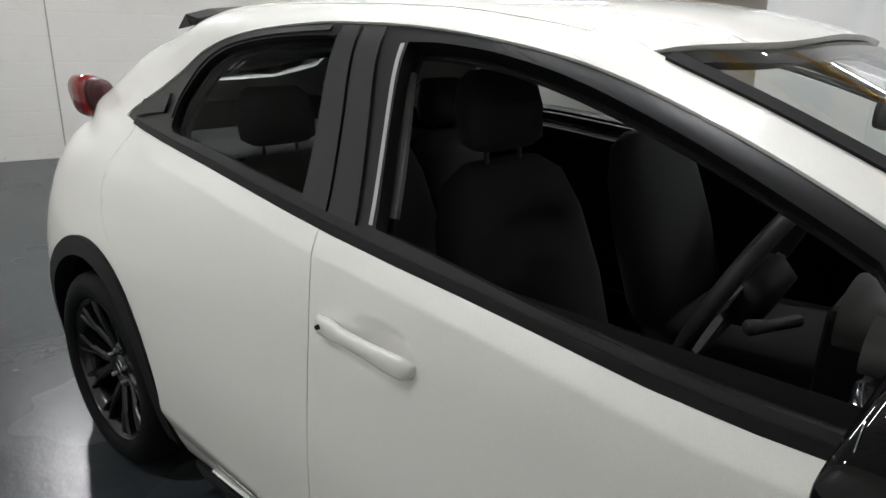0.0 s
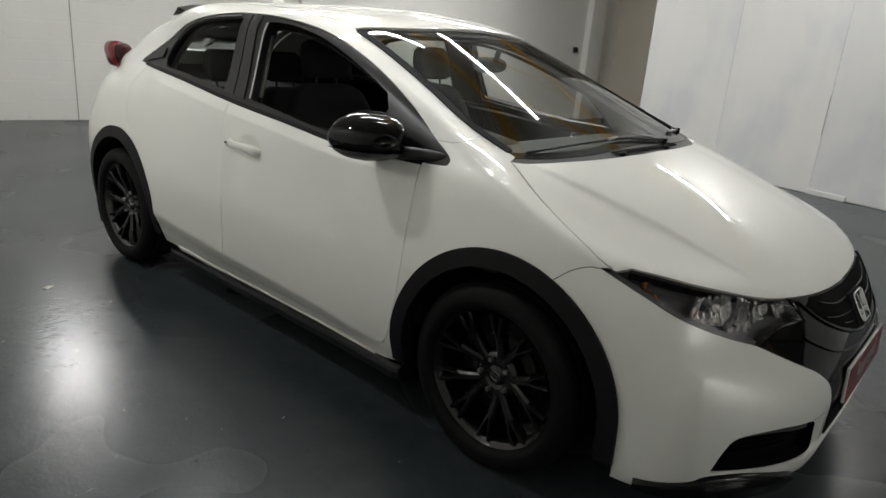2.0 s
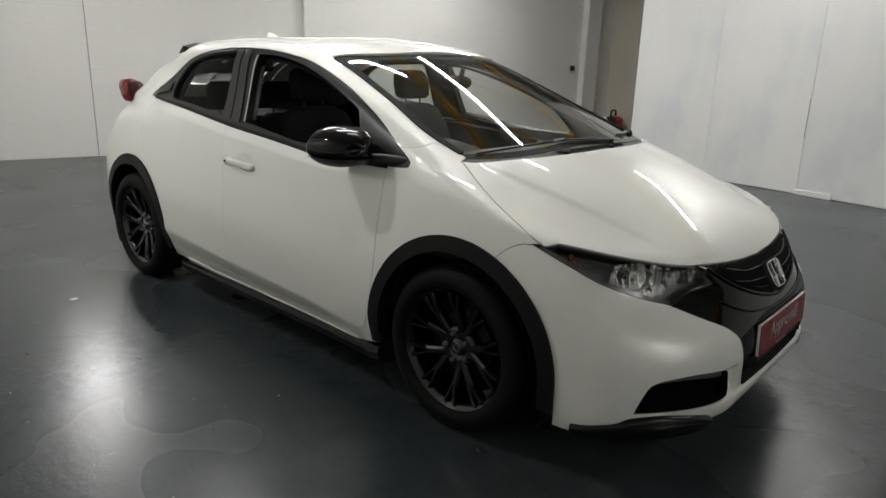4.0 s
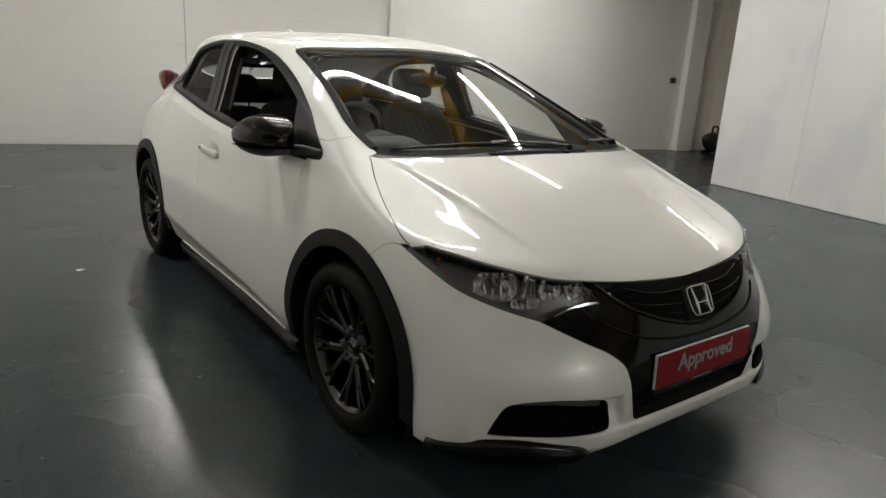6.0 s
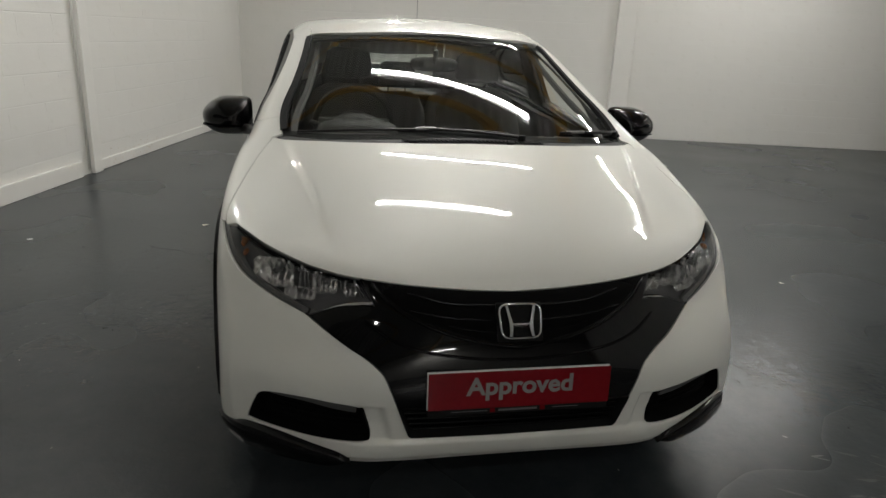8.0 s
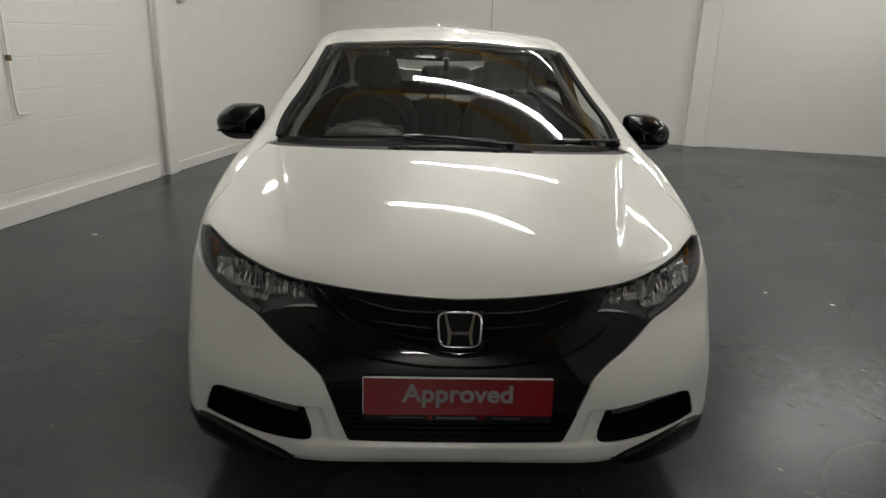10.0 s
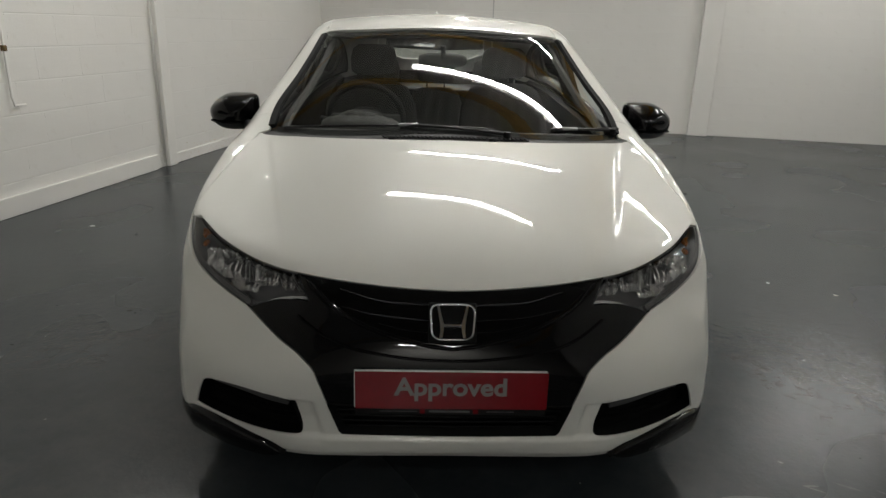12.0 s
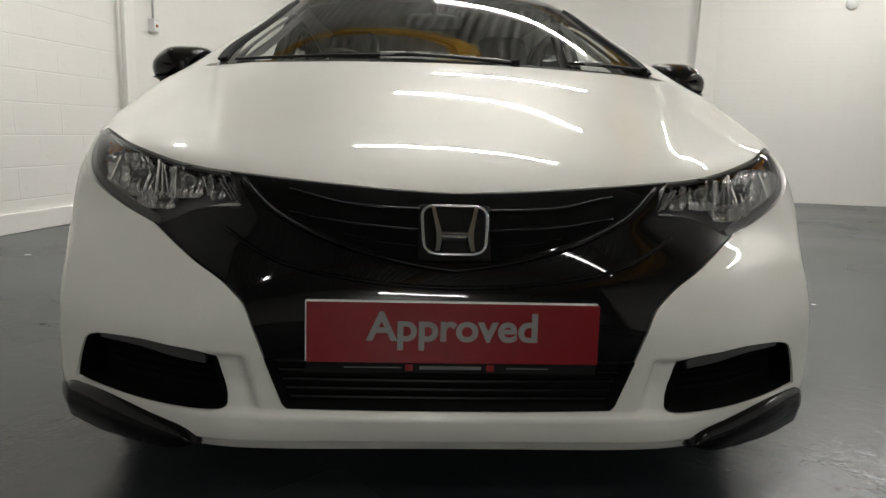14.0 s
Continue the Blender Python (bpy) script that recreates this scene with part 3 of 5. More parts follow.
def padded(cage):
    """The cage with one mirrored or extended row on each side."""
    flip = np.array([1, -1, 1.0])
    c = np.concatenate([cage[:, 1:2] * flip, cage, cage[:, -2:-1] * flip], 1)
    low = 2 * c[:1] - c[1:2]
    top = c[-2:-1] * flip
    return np.concatenate([low, c, top], 0)


def bspline(f):
    return np.stack([(1 - f) ** 3, 3 * f ** 3 - 6 * f ** 2 + 4, -3 * f ** 3 + 3 * f ** 2 + 3 * f + 1, f ** 3], -1) / 6


def bspline_d(f):
    return np.stack([-(1 - f) ** 2, 3 * f ** 2 - 4 * f, -3 * f ** 2 + 2 * f + 1, f ** 2], -1) / 2


def spline_at(pad, u, v, du=False, dv=False):
    u, v = np.clip(np.asarray(u, float), 0, NU), np.clip(np.asarray(v, float), 0, NV)
    i, j = np.minimum(u.astype(int), NU - 1), np.minimum(v.astype(int), NV - 1)
    wu = (bspline_d if du else bspline)(u - i)
    wv = (bspline_d if dv else bspline)(v - j)
    out = np.zeros(u.shape + (3,))
    for a in range(4):
        for b in range(4):
            out += (wv[..., a] * wu[..., b])[..., None] * pad[j + a, i + b]
    return out


def fitted(cage, steps=2):
    """Control points whose smooth surface runs close to the lines."""
    gu, gv = np.meshgrid(np.arange(NU + 1.0), np.arange(NV + 1.0))
    c = cage.copy()
    for _ in range(steps):
        c += cage - spline_at(padded(c), gu, gv)
        c[:, 0, 1] = c[:, -1, 1] = 0
        c[-1, :, 1] = 0
    return padded(c)


PAD = fitted(CAGE)


def skin(u, v):
    """Points and outward normals of the right half of the body surface."""
    p = spline_at(PAD, u, v)
    a, b = spline_at(PAD, u, v, du=True), spline_at(PAD, u, v, dv=True)
    n = np.cross(b, a)
    size = np.linalg.norm(n, axis=-1, keepdims=True)
    return p, n / np.maximum(size, 1e-9)


SAMPLE_U, SAMPLE_V = np.meshgrid(np.linspace(0, NU, NU * 10 + 1), np.linspace(0, NV, NV * 8 + 1))
SAMPLE_P, SAMPLE_N = skin(SAMPLE_U, SAMPLE_V)


def uv_of(a, b, axes, facing):
    """The surface parameters of the point with these two coordinates, on the side that faces a way."""
    cost = (SAMPLE_P[..., axes[0]] - a) ** 2 + (SAMPLE_P[..., axes[1]] - b) ** 2
    cost = cost + np.where(SAMPLE_N @ np.array(facing, float) > 0.02, 0, 9)
    k = np.unravel_index(np.argmin(cost), cost.shape)
    u, v = SAMPLE_U[k], SAMPLE_V[k]
    ax = list(axes)
    for _ in range(6):
        p = spline_at(PAD, u, v)[ax]
        m = np.stack([spline_at(PAD, u, v, du=True)[ax], spline_at(PAD, u, v, dv=True)[ax]], 1)
        step = np.linalg.lstsq(m, np.array([a, b]) - p, rcond=None)[0]
        step = np.clip(step, -.1, .1)
        u, v = np.clip(u + step[0], 0, NU), np.clip(v + step[1], 0, NV)
    return float(u), float(v)


def on_side(x, z):
    return uv_of(x, z, (0, 2), (0, -1, 0))


def on_front(y, z):
    return uv_of(y, z, (1, 2), (1, 0, 0))


def near(p):
    """The surface parameters of the surface point closest to p."""
    p = np.array(p, float)
    cost = ((SAMPLE_P - p) ** 2).sum(-1)
    k = np.unravel_index(np.argmin(cost), cost.shape)
    u, v = SAMPLE_U[k], SAMPLE_V[k]
    for _ in range(5):
        m = np.stack([spline_at(PAD, u, v, du=True), spline_at(PAD, u, v, dv=True)], 1)
        step = np.clip(np.linalg.lstsq(m, p - spline_at(PAD, u, v), rcond=None)[0], -.08, .08)
        u, v = np.clip(u + step[0], 0, NU), np.clip(v + step[1], 0, NV)
    return float(u), float(v)


def flow(uv, per=6):
    """A smooth curve through surface parameters."""
    q = np.array(uv, float)
    if len(q) < 3:
        return np.concatenate([q[:1] + (q[1:2] - q[:1]) * f for f in np.linspace(0, 1, per + 1)])
    e = np.concatenate([2 * q[:1] - q[1:2], q, 2 * q[-1:] - q[-2:-1]])
    out = []
    for i in range(1, len(e) - 2):
        a, b, c, d = e[i - 1], e[i], e[i + 1], e[i + 2]
        for k in range(per):
            t = k / per
            out.append(.5 * (2 * b + (c - a) * t + (2 * a - 5 * b + 4 * c - d) * t * t + (3 * b - 3 * c + d - a) * t ** 3))
    return np.array(out + [q[-1]])


def line3(pts, per=6):
    return np.array([near(p) for p in flow(pts, per)])


def side_line(pts, per=6):
    return np.array([on_side(*p) for p in flow(pts, per)])


def back(path):
    return path[::-1]


def loop(*paths):
    """Joins paths into one closed outline without double points."""
    q = np.concatenate(paths)
    keep = [0]
    for i in range(1, len(q)):
        if np.linalg.norm((q[i] - q[keep[-1]]) * (.28, .12)) > 2e-3:
            keep.append(i)
    if np.linalg.norm((q[keep[-1]] - q[0]) * (.28, .12)) < 2e-3:
        keep.pop()
    return q[keep]


def inside(poly, q):
    """Which of the points q lie inside the outline."""
    x, y = q[:, 0], q[:, 1]
    hit = np.zeros(len(q), bool)
    a, b = poly, np.roll(poly, -1, 0)
    for (x0, y0), (x1, y1) in zip(a, b):
        if y0 == y1:
            continue
        cross = ((y0 > y) != (y1 > y)) & (x < (x1 - x0) * (y - y0) / (y1 - y0) + x0)
        hit ^= cross
    return hit


def area(poly):
    a, b = poly, np.roll(poly, -1, 0)
    return (a[:, 0] * b[:, 1] - b[:, 0] * a[:, 1]).sum() / 2


def inset(poly, gap):
    """The outline moved inwards by gap metres on the surface; edges on the middle line stay."""
    sign = 1 if area(poly) > 0 else -1
    t = np.roll(poly, -1, 0) - np.roll(poly, 1, 0)
    su, sv = spline_at(PAD, poly[:, 0], poly[:, 1], du=True), spline_at(PAD, poly[:, 0], poly[:, 1], dv=True)
    out = poly.copy()
    for i in range(len(poly)):
        t3 = su[i] * t[i, 0] + sv[i] * t[i, 1]
        n3 = np.cross(su[i], sv[i])
        w = np.cross(n3, t3) * sign
        size = np.linalg.norm(w)
        if size < 1e-12:
            continue
        step = np.linalg.lstsq(np.stack([su[i], sv[i]], 1), w / size * gap, rcond=None)[0]
        out[i] = poly[i] + np.clip(step, -.2, .2)
    edge = (poly[:, 0] < .01) | (poly[:, 0] > NU - .01)
    out[edge, 0] = poly[edge, 0]
    return out


METRIC = np.array([.28, .12])


def faired(p, tri, rounds):
    """The sheet with its waves evened out; its rim and the ring beside it stay."""
    pairs = np.concatenate([tri[:, [0, 1]], tri[:, [1, 2]], tri[:, [2, 0]]])
    both, many = np.unique(np.sort(pairs, 1), axis=0, return_counts=True)
    held = np.zeros(len(p), bool)
    held[both[many == 1].ravel()] = True
    beside = held.copy()
    touch = held[both[:, 0]] | held[both[:, 1]]
    beside[both[touch].ravel()] = True
    i, j = np.concatenate([both[:, 0], both[:, 1]]), np.concatenate([both[:, 1], both[:, 0]])
    degree = np.bincount(i, minlength=len(p)).clip(1)[:, None]

    def pull(q):
        return np.stack([np.bincount(i, q[j, k], len(p)) for k in range(3)], 1) / degree - q

    for _ in range(rounds):
        step = pull(pull(p))
        step[beside] = 0
        p = p - .25 * step
    return p


def surface_part(name, outline, mat, parent, holes=(), gap=.002, lift=0.0, depth=.012, half=False, side=-1, shape=None, label="", fine=1.0, fair=0):
    """A sheet of the body surface inside an outline, with its edges turned in by depth.
    half: the outline ends on the middle line and is mirrored; side: -1 the right side of the car, 1 the left."""
    outer = inset(outline, gap) if gap else outline
    cuts = [inset(h, -gap) if gap else h for h in holes]
    lo, hi = outer.min(0), outer.max(0)
    gu = np.arange(max(0, math.floor(lo[0])), hi[0], 1 / (12 * fine))
    gv = np.arange(max(0, math.floor(lo[1])), hi[1], 1 / (7 * fine))
    mu, mv = np.meshgrid(gu, gv)
    q = np.stack([mu.ravel(), mv.ravel()], 1)
    q = q[inside(outer, q)]
    for h in cuts:
        if len(q):
            q = q[~inside(h, q)]
    verts, edges = [], []
    for ring in (outer, *cuts):
        first = len(verts)
        verts += [tuple(p) for p in ring]
        edges += [(first + i, first + (i + 1) % len(ring)) for i in range(len(ring))]
    rim_pts = np.array(verts) * METRIC
    if len(q):
        d = np.array([np.min(((rim_pts - p) ** 2).sum(1)) for p in q * METRIC])
        q = q[d > .006 ** 2]
    verts += [tuple(p) for p in q]
    out = flat_mesh([Vector((a * METRIC[0], b * METRIC[1])) for a, b in verts], edges, [], 0, 1e-6)
    uv = np.array([(p.x / METRIC[0], p.y / METRIC[1]) for p in out[0]])
    tri = np.array([f for f in out[2] if len(f) == 3])
    mid = uv[tri].mean(1)
    ok = inside(outer, mid)
    for h in cuts:
        ok &= ~inside(h, mid)
    tri = tri[ok]
    used = np.unique(tri)
    index = -np.ones(len(uv), int)
    index[used] = np.arange(len(used))
    uv, tri = uv[used], index[tri]
    p, n = skin(uv[:, 0], uv[:, 1])
    p = p + n * lift
    if fair:
        p = faired(p, tri, fair)
    if shape is not None:
        p = shape(p, n)
    middle = (uv[:, 0] < .005) | (uv[:, 0] > NU - .005)
    if half:
        p[middle, 1] = 0
    # which way the triangles wind
    fn = np.cross(p[tri[:, 1]] - p[tri[:, 0]], p[tri[:, 2]] - p[tri[:, 0]])
    flip = (fn * n[tri[:, 0]]).sum(1) < 0
    tri[flip] = tri[flip][:, ::-1]
    count = {}
    for f in tri:
        for a, b in ((f[0], f[1]), (f[1], f[2]), (f[2], f[0])):
            count[(a, b)] = count.get((a, b), 0) + 1
    rim = [(a, b) for (a, b) in count if (b, a) not in count and not (half and middle[a] and middle[b])]
    P, F = [tuple(c) for c in p], [tuple(int(i) for i in f) for f in tri]
    if depth:
        top, low = {}, {}
        for a, b in rim:
            for i in (a, b):
                if i not in top:
                    top[i] = len(P)
                    P.append(tuple(p[i]))
                    low[i] = len(P)
                    P.append(tuple(p[i] - n[i] * depth))
            F.append((top[b], top[a], low[a], low[b]))
    if side == 1 or half:
        Q = [(x, -y, z) for x, y, z in P]
        G = [f[::-1] for f in F]
        if half:
            k = len(P)
            same = {i: i for i in range(len(p)) if middle[i]}
            F = F + [tuple(same.get(i, i + k) for i in f) for f in G]
            P = P + Q
        else:
            P, F = Q, G
    me = bpy.data.meshes.new(name)
    me.from_pydata(P, [], F)
    me.materials.append(mat)
    me.polygons.foreach_set("use_smooth", [True] * len(me.polygons))
    me.update()
    ob = new(name, me)
    ob.parent = parent
    if label:
        ob["label"] = label
    return ob
# ---- the outlines of panels, lamps and glass on the right half, as points near the surface ----
BONNET_FRONT = [(2.038, -0.001, 0.684), (2.034, -0.134, 0.689), (2.025, -0.246, 0.697), (2.012, -0.327, 0.703), (1.990, -0.410, 0.709), (1.958, -0.496, 0.716), (1.906, -0.589, 0.732), (1.814, -0.695, 0.757), (1.716, -0.770, 0.778), (1.671, -0.799, 0.785)]
BONNET_SIDE = [(1.182, -0.709, 0.980), (1.304, -0.761, 0.922), (1.444, -0.804, 0.861), (1.589, -0.835, 0.799), (1.652, -0.828, 0.773)]
BONNET_REAR = [(1.180, -0.712, 0.981), (1.241, -0.624, 0.973), (1.295, -0.488, 0.972), (1.331, -0.317, 0.973), (1.348, -0.151, 0.974), (1.348, 0.003, 0.975)]
LAMP_OUTER = [(1.604, -0.845, 0.778), (1.670, -0.834, 0.752), (1.730, -0.818, 0.726), (1.803, -0.783, 0.688), (1.858, -0.733, 0.659), (1.915, -0.662, 0.629), (1.969, -0.589, 0.606)]
LAMP_INNER = [(1.978, -0.571, 0.607), (2.000, -0.491, 0.640), (2.020, -0.439, 0.647), (2.035, -0.400, 0.648)]
MASK_EDGE = [(2.063, -0.483, 0.549), (2.099, -0.430, 0.524), (2.121, -0.396, 0.500), (2.133, -0.376, 0.478), (2.143, -0.356, 0.431)]
GRILLE_SIDE = [(2.143, -0.356, 0.431), (2.143, -0.334, 0.368), (2.138, -0.310, 0.299)]
GRILLE_LOW = [(2.138, -0.301, 0.290), (2.141, -0.159, 0.289), (2.142, -0.001, 0.289)]
SPLITTER_TOP = [(1.940, -0.782, 0.263), (1.967, -0.752, 0.270), (2.026, -0.671, 0.269), (2.076, -0.576, 0.253), (2.103, -0.505, 0.240), (2.096, -0.483, 0.211)]
WS_LOW = [(1.171, -0.676, 0.991), (1.232, -0.540, 0.990), (1.271, -0.322, 0.997), (1.261, 0.006, 1.010)]
WS_SIDE = [(1.164, -0.713, 0.986), (0.965, -0.678, 1.069), (0.721, -0.633, 1.170), (0.462, -0.599, 1.274), (0.287, -0.572, 1.340)]
DOOR_LOW = [(0.795, -0.874, 0.262), (0.725, -0.867, 0.246), (0.536, -0.857, 0.240), (0.165, -0.848, 0.233), (-0.242, -0.853, 0.252)]
DOOR_LOW_REAR = [(-0.242, -0.853, 0.252), (-0.567, -0.855, 0.259), (-0.835, -0.866, 0.279)]
SILL_LOW = [(-0.883, -0.844, 0.224), (-0.607, -0.832, 0.213), (-0.375, -0.815, 0.194), (0.211, -0.808, 0.182), (0.660, -0.829, 0.183), (0.819, -0.849, 0.200)]
WS_TOP = [(0.270, -0.577, 1.342), (0.402, -0.391, 1.354), (0.422, -0.021, 1.367)]

# ---- the car: outlines of its panels ----
car = thing("car", "pearl white five-door hatchback with black wheels on a grey floor", "car")
ARCH = .425


def arch_arc(cx, r, cz=.32, low=.2):
    return np.array([on_side(cx + r, low)] + [on_side(cx + r * math.cos(a), cz + r * math.sin(a)) for a in np.linspace(0, math.pi, 49)] + [on_side(cx - r, low)])


def arch_loop(cx, r):
    arc = arch_arc(cx, r)
    return loop(arc, np.array([(arc[-1, 0], -.0), (arc[0, 0], -.0)]))


def middle(v0, v1):
    return np.array([(0.0, v) for v in np.linspace(v0, v1, 12)])


def upto(path, u):
    return path[:int(np.argmin(np.abs(path[:, 0] - u))) + 1]


def belt_between(x0, x1):
    us = np.linspace(on_side(x0, 1.0)[0], on_side(x1, 1.0)[0], 16)
    k = np.argsort(E_BELT[:, 0])
    return np.stack([us, np.interp(us, E_BELT[k, 0], E_BELT[k, 1])], 1)


def arch_part(ring, x0, x1):
    p, _ = skin(ring[:, 0], ring[:, 1])
    return ring[(p[:, 0] >= x0) & (p[:, 0] <= x1) & (p[:, 2] > .2)]


ARCH_F, ARCH_R = arch_loop(1.31, ARCH), arch_loop(-1.255, ARCH)
E_BF, E_BS, E_BR = line3(BONNET_FRONT), line3(BONNET_SIDE), line3(BONNET_REAR)
E_BF[0, 0] = E_BR[-1, 0] = 0.0
E_BS[0], E_BS[-1] = E_BR[0], E_BF[-1]
E_LO = line3(LAMP_OUTER)
E_LI = flow([E_LO[-1]] + [near(p) for p in LAMP_INNER])
U_LAMP = near((1.997, -.435, .709))[0]
E_BF_MASK = upto(E_BF, U_LAMP)
E_BF_LAMP = E_BF[len(E_BF_MASK) - 1:]
LAMP = loop(E_LO, E_LI, E_BF_LAMP)
E_ME = flow([E_LO[-1]] + [near(p) for p in MASK_EDGE])
E_GS, E_GL = line3(GRILLE_SIDE), line3(GRILLE_LOW)
E_GL[-1, 0] = 0.0
SPLIT = np.array([(0.0, near((2.148, 0, .388))[1]), near((2.146, -.20, .388)), near((2.142, -.340, .388))])
MASK = loop(middle(E_BF[0, 1], SPLIT[0, 1]), SPLIT, back(E_ME), E_LI, back(E_BF_MASK))
GRILLE = loop(SPLIT, E_GS[8:], E_GL)
FOG_EDGE = [(1.962, -.757, .285), (1.980, -.735, .345), (2.003, -.706, .385), (2.069, -.605, .399), (2.107, -.520, .396), (2.129, -.447, .386), (2.131, -.428, .345), (2.131, -.416, .300), (2.126, -.432, .281), (2.093, -.548, .279), (2.030, -.665, .282)]
FOG_LOOP = loop(flow([near(p) for p in FOG_EDGE + FOG_EDGE[:1]], 4))
E_WL, E_WT = line3(WS_LOW), line3(WS_TOP)
E_WL[-1, 0] = E_WT[-1, 0] = 0.0
E_WS = flow([E_WL[0]] + [near(p) for p in WS_SIDE[1:-1]] + [E_WT[0]])
GLASS_W = loop(back(E_WL), E_WS, E_WT, middle(E_WT[-1, 1], E_WL[-1, 1]))
E_DITCH = line3([(.27, -.565, 1.347), (.10, -.578, 1.378), (-.15, -.592, 1.399), (-.45, -.592, 1.404), (-.80, -.565, 1.397), (-1.10, -.50, 1.376), (-1.30, -.40, 1.348)])
E_DITCH[0] = E_WT[0]
E_RREAR = line3([(-1.30, -.40, 1.348), (-1.37, -.22, 1.368), (-1.39, 0, 1.378)])
E_RREAR[-1, 0] = NU
TOP_ROW = np.array([(u, NV) for u in np.linspace(NU, 0, 60)])
BELT = [(1.012, .9485), (.985, .944), (.87, .939), (.53, .940), (.374, .953), (.154, .975), (-.235, 1.006), (-.65, 1.046), (-1.0, 1.070), (-1.31, 1.088)]
ARC_TOP = [(-1.31, 1.088), (-1.28, 1.112), (-1.147, 1.172), (-.994, 1.238), (-.86, 1.296), (-.67, 1.341), (-.443, 1.366), (-.316, 1.370), (-.143, 1.367), (.045, 1.349), (.223, 1.316), (.406, 1.259), (.584, 1.190), (.773, 1.103), (.916, 1.024), (.995, .980), (1.015, .962), (1.012, .9485)]
E_BELT, E_ARC = side_line(BELT), side_line(ARC_TOP)
DLO = loop(E_BELT, E_ARC)
E_DF = side_line([(.904, .9405), (.909, .831), (.903, .677), (.893, .494), (.864, .345), (.830, .280), (.80, .266)])
E_DB, E_DB2 = line3(DOOR_LOW), line3(DOOR_LOW_REAR)
E_DB[0], E_DB2[0] = E_DF[-1], E_DB[-1]
E_DR = side_line([(-.215, .30), (-.197, .38), (-.192, .519), (-.203, .715), (-.215, .905), (-.232, 1.006)])
E_RS = side_line([(-1.17, 1.081), (-1.215, .95), (-1.16, .82), (-1.06, .745), (-.995, .67)])
E_DR = np.concatenate([E_DB[-1:], E_DR])
E_SILL = line3(SILL_LOW)
E_SF = flow([E_DF[-1], (E_DF[-1] + E_SILL[-1]) / 2, E_SILL[-1]])
DOOR_F = loop(E_DF, E_DB, E_DR, belt_between(-.232, .904))
DOOR_R = loop(back(E_DR), E_DB2, arch_part(ARCH_R, -.995, -.80), back(E_RS), belt_between(-1.17, -.232))
E_SEAM = side_line([(1.455, .70), (1.479, .712), (1.527, .752), (1.572, .774), (1.607, .776)])
E_SEAM[-1] = E_LO[0]
K_WS = int(np.argmin(np.abs(skin(E_WS[:, 0], E_WS[:, 1])[0][:, 0] - 1.05)))
K_ARC = int(np.argmin(np.abs(skin(E_ARC[:, 0], E_ARC[:, 1])[0][:, 0] - .925)))
A_SEAM = flow([E_WS[K_WS], (E_WS[K_WS] + E_ARC[K_ARC]) / 2, E_ARC[K_ARC]])
E_TAIL = line3([(-1.30, -.40, 1.348), (-1.55, -.425, 1.24), (-1.80, -.46, 1.10), (-1.95, -.60, .96), (-1.985, -.67, .77), (-1.99, -.69, .60), (-1.97, -.68, .40), (-1.95, -.67, .25)])
E_BELT_FRONT = E_BELT[skin(E_BELT[:, 0], E_BELT[:, 1])[0][:, 0] > .912]
WING = loop(E_BR[:1], E_WS[:K_WS + 1], A_SEAM, E_ARC[K_ARC:], E_BELT_FRONT, E_DF, E_SF, np.array([on_side(1.31, .4), E_SEAM[0]]), E_SEAM, E_BF[-1:], back(E_BS))
SIDE = loop(back(A_SEAM), E_WS[K_WS:], E_DITCH, E_TAIL, np.array([near((-1.70, -.82, .24)), near((-1.40, -.86, .24))]), E_SILL, back(E_SF), back(E_DF), np.array([on_side(.85, 1.0)]))
E_UNDER = np.array([near(p) for p in [(2.10, 0, .19), (2.10, -.30, .19), (2.07, -.52, .19), (1.90, -.79, .19), (1.76, -.85, .19), (1.50, -.86, .19)]])
BUMPER = loop(E_LO, E_ME, E_GS, E_GL, middle(E_GL[-1, 1], 0), E_UNDER, np.array([on_side(1.40, .5)]), E_SEAM)
# glass of the doors, and the black sail panel before the front glass
WIN_F = loop(side_line([(-.095, 1.027), (.05, 1.013), (.31, .982), (.52, .965), (.765, .959)]), side_line([(.765, .959), (.735, 1.0), (.64, 1.135)]), side_line([(.64, 1.135), (.565, 1.168), (.39, 1.238), (.21, 1.297), (.06, 1.329), (-.06, 1.341), (-.140, 1.341)]), side_line([(-.140, 1.341), (-.122, 1.18), (-.095, 1.027)]))
WIN_R = loop(side_line([(-.93, 1.090), (-.70, 1.080), (-.318, 1.046)]), side_line([(-.318, 1.046), (-.328, 1.2), (-.335, 1.348)]), side_line([(-.335, 1.348), (-.50, 1.338), (-.64, 1.322), (-.77, 1.294), (-.88, 1.243), (-.95, 1.17), (-.955, 1.11), (-.93, 1.090)]))

# the two flat panels of the middle pillar
PANEL_R = loop(side_line([(-.308, 1.037), (-.316, 1.2), (-.324, 1.362)]), side_line([(-.324, 1.362), (-.298, 1.363), (-.272, 1.363)]), side_line([(-.272, 1.363), (-.250, 1.2), (-.229, 1.030)]), side_line([(-.229, 1.030), (-.27, 1.033), (-.308, 1.037)]))
PANEL_F = loop(side_line([(-.222, 1.029), (-.243, 1.2), (-.264, 1.363)]), side_line([(-.264, 1.363), (-.235, 1.363), (-.206, 1.362)]), side_line([(-.206, 1.362), (-.175, 1.2), (-.142, 1.022)]), side_line([(-.142, 1.022), (-.18, 1.025), (-.222, 1.029)]))


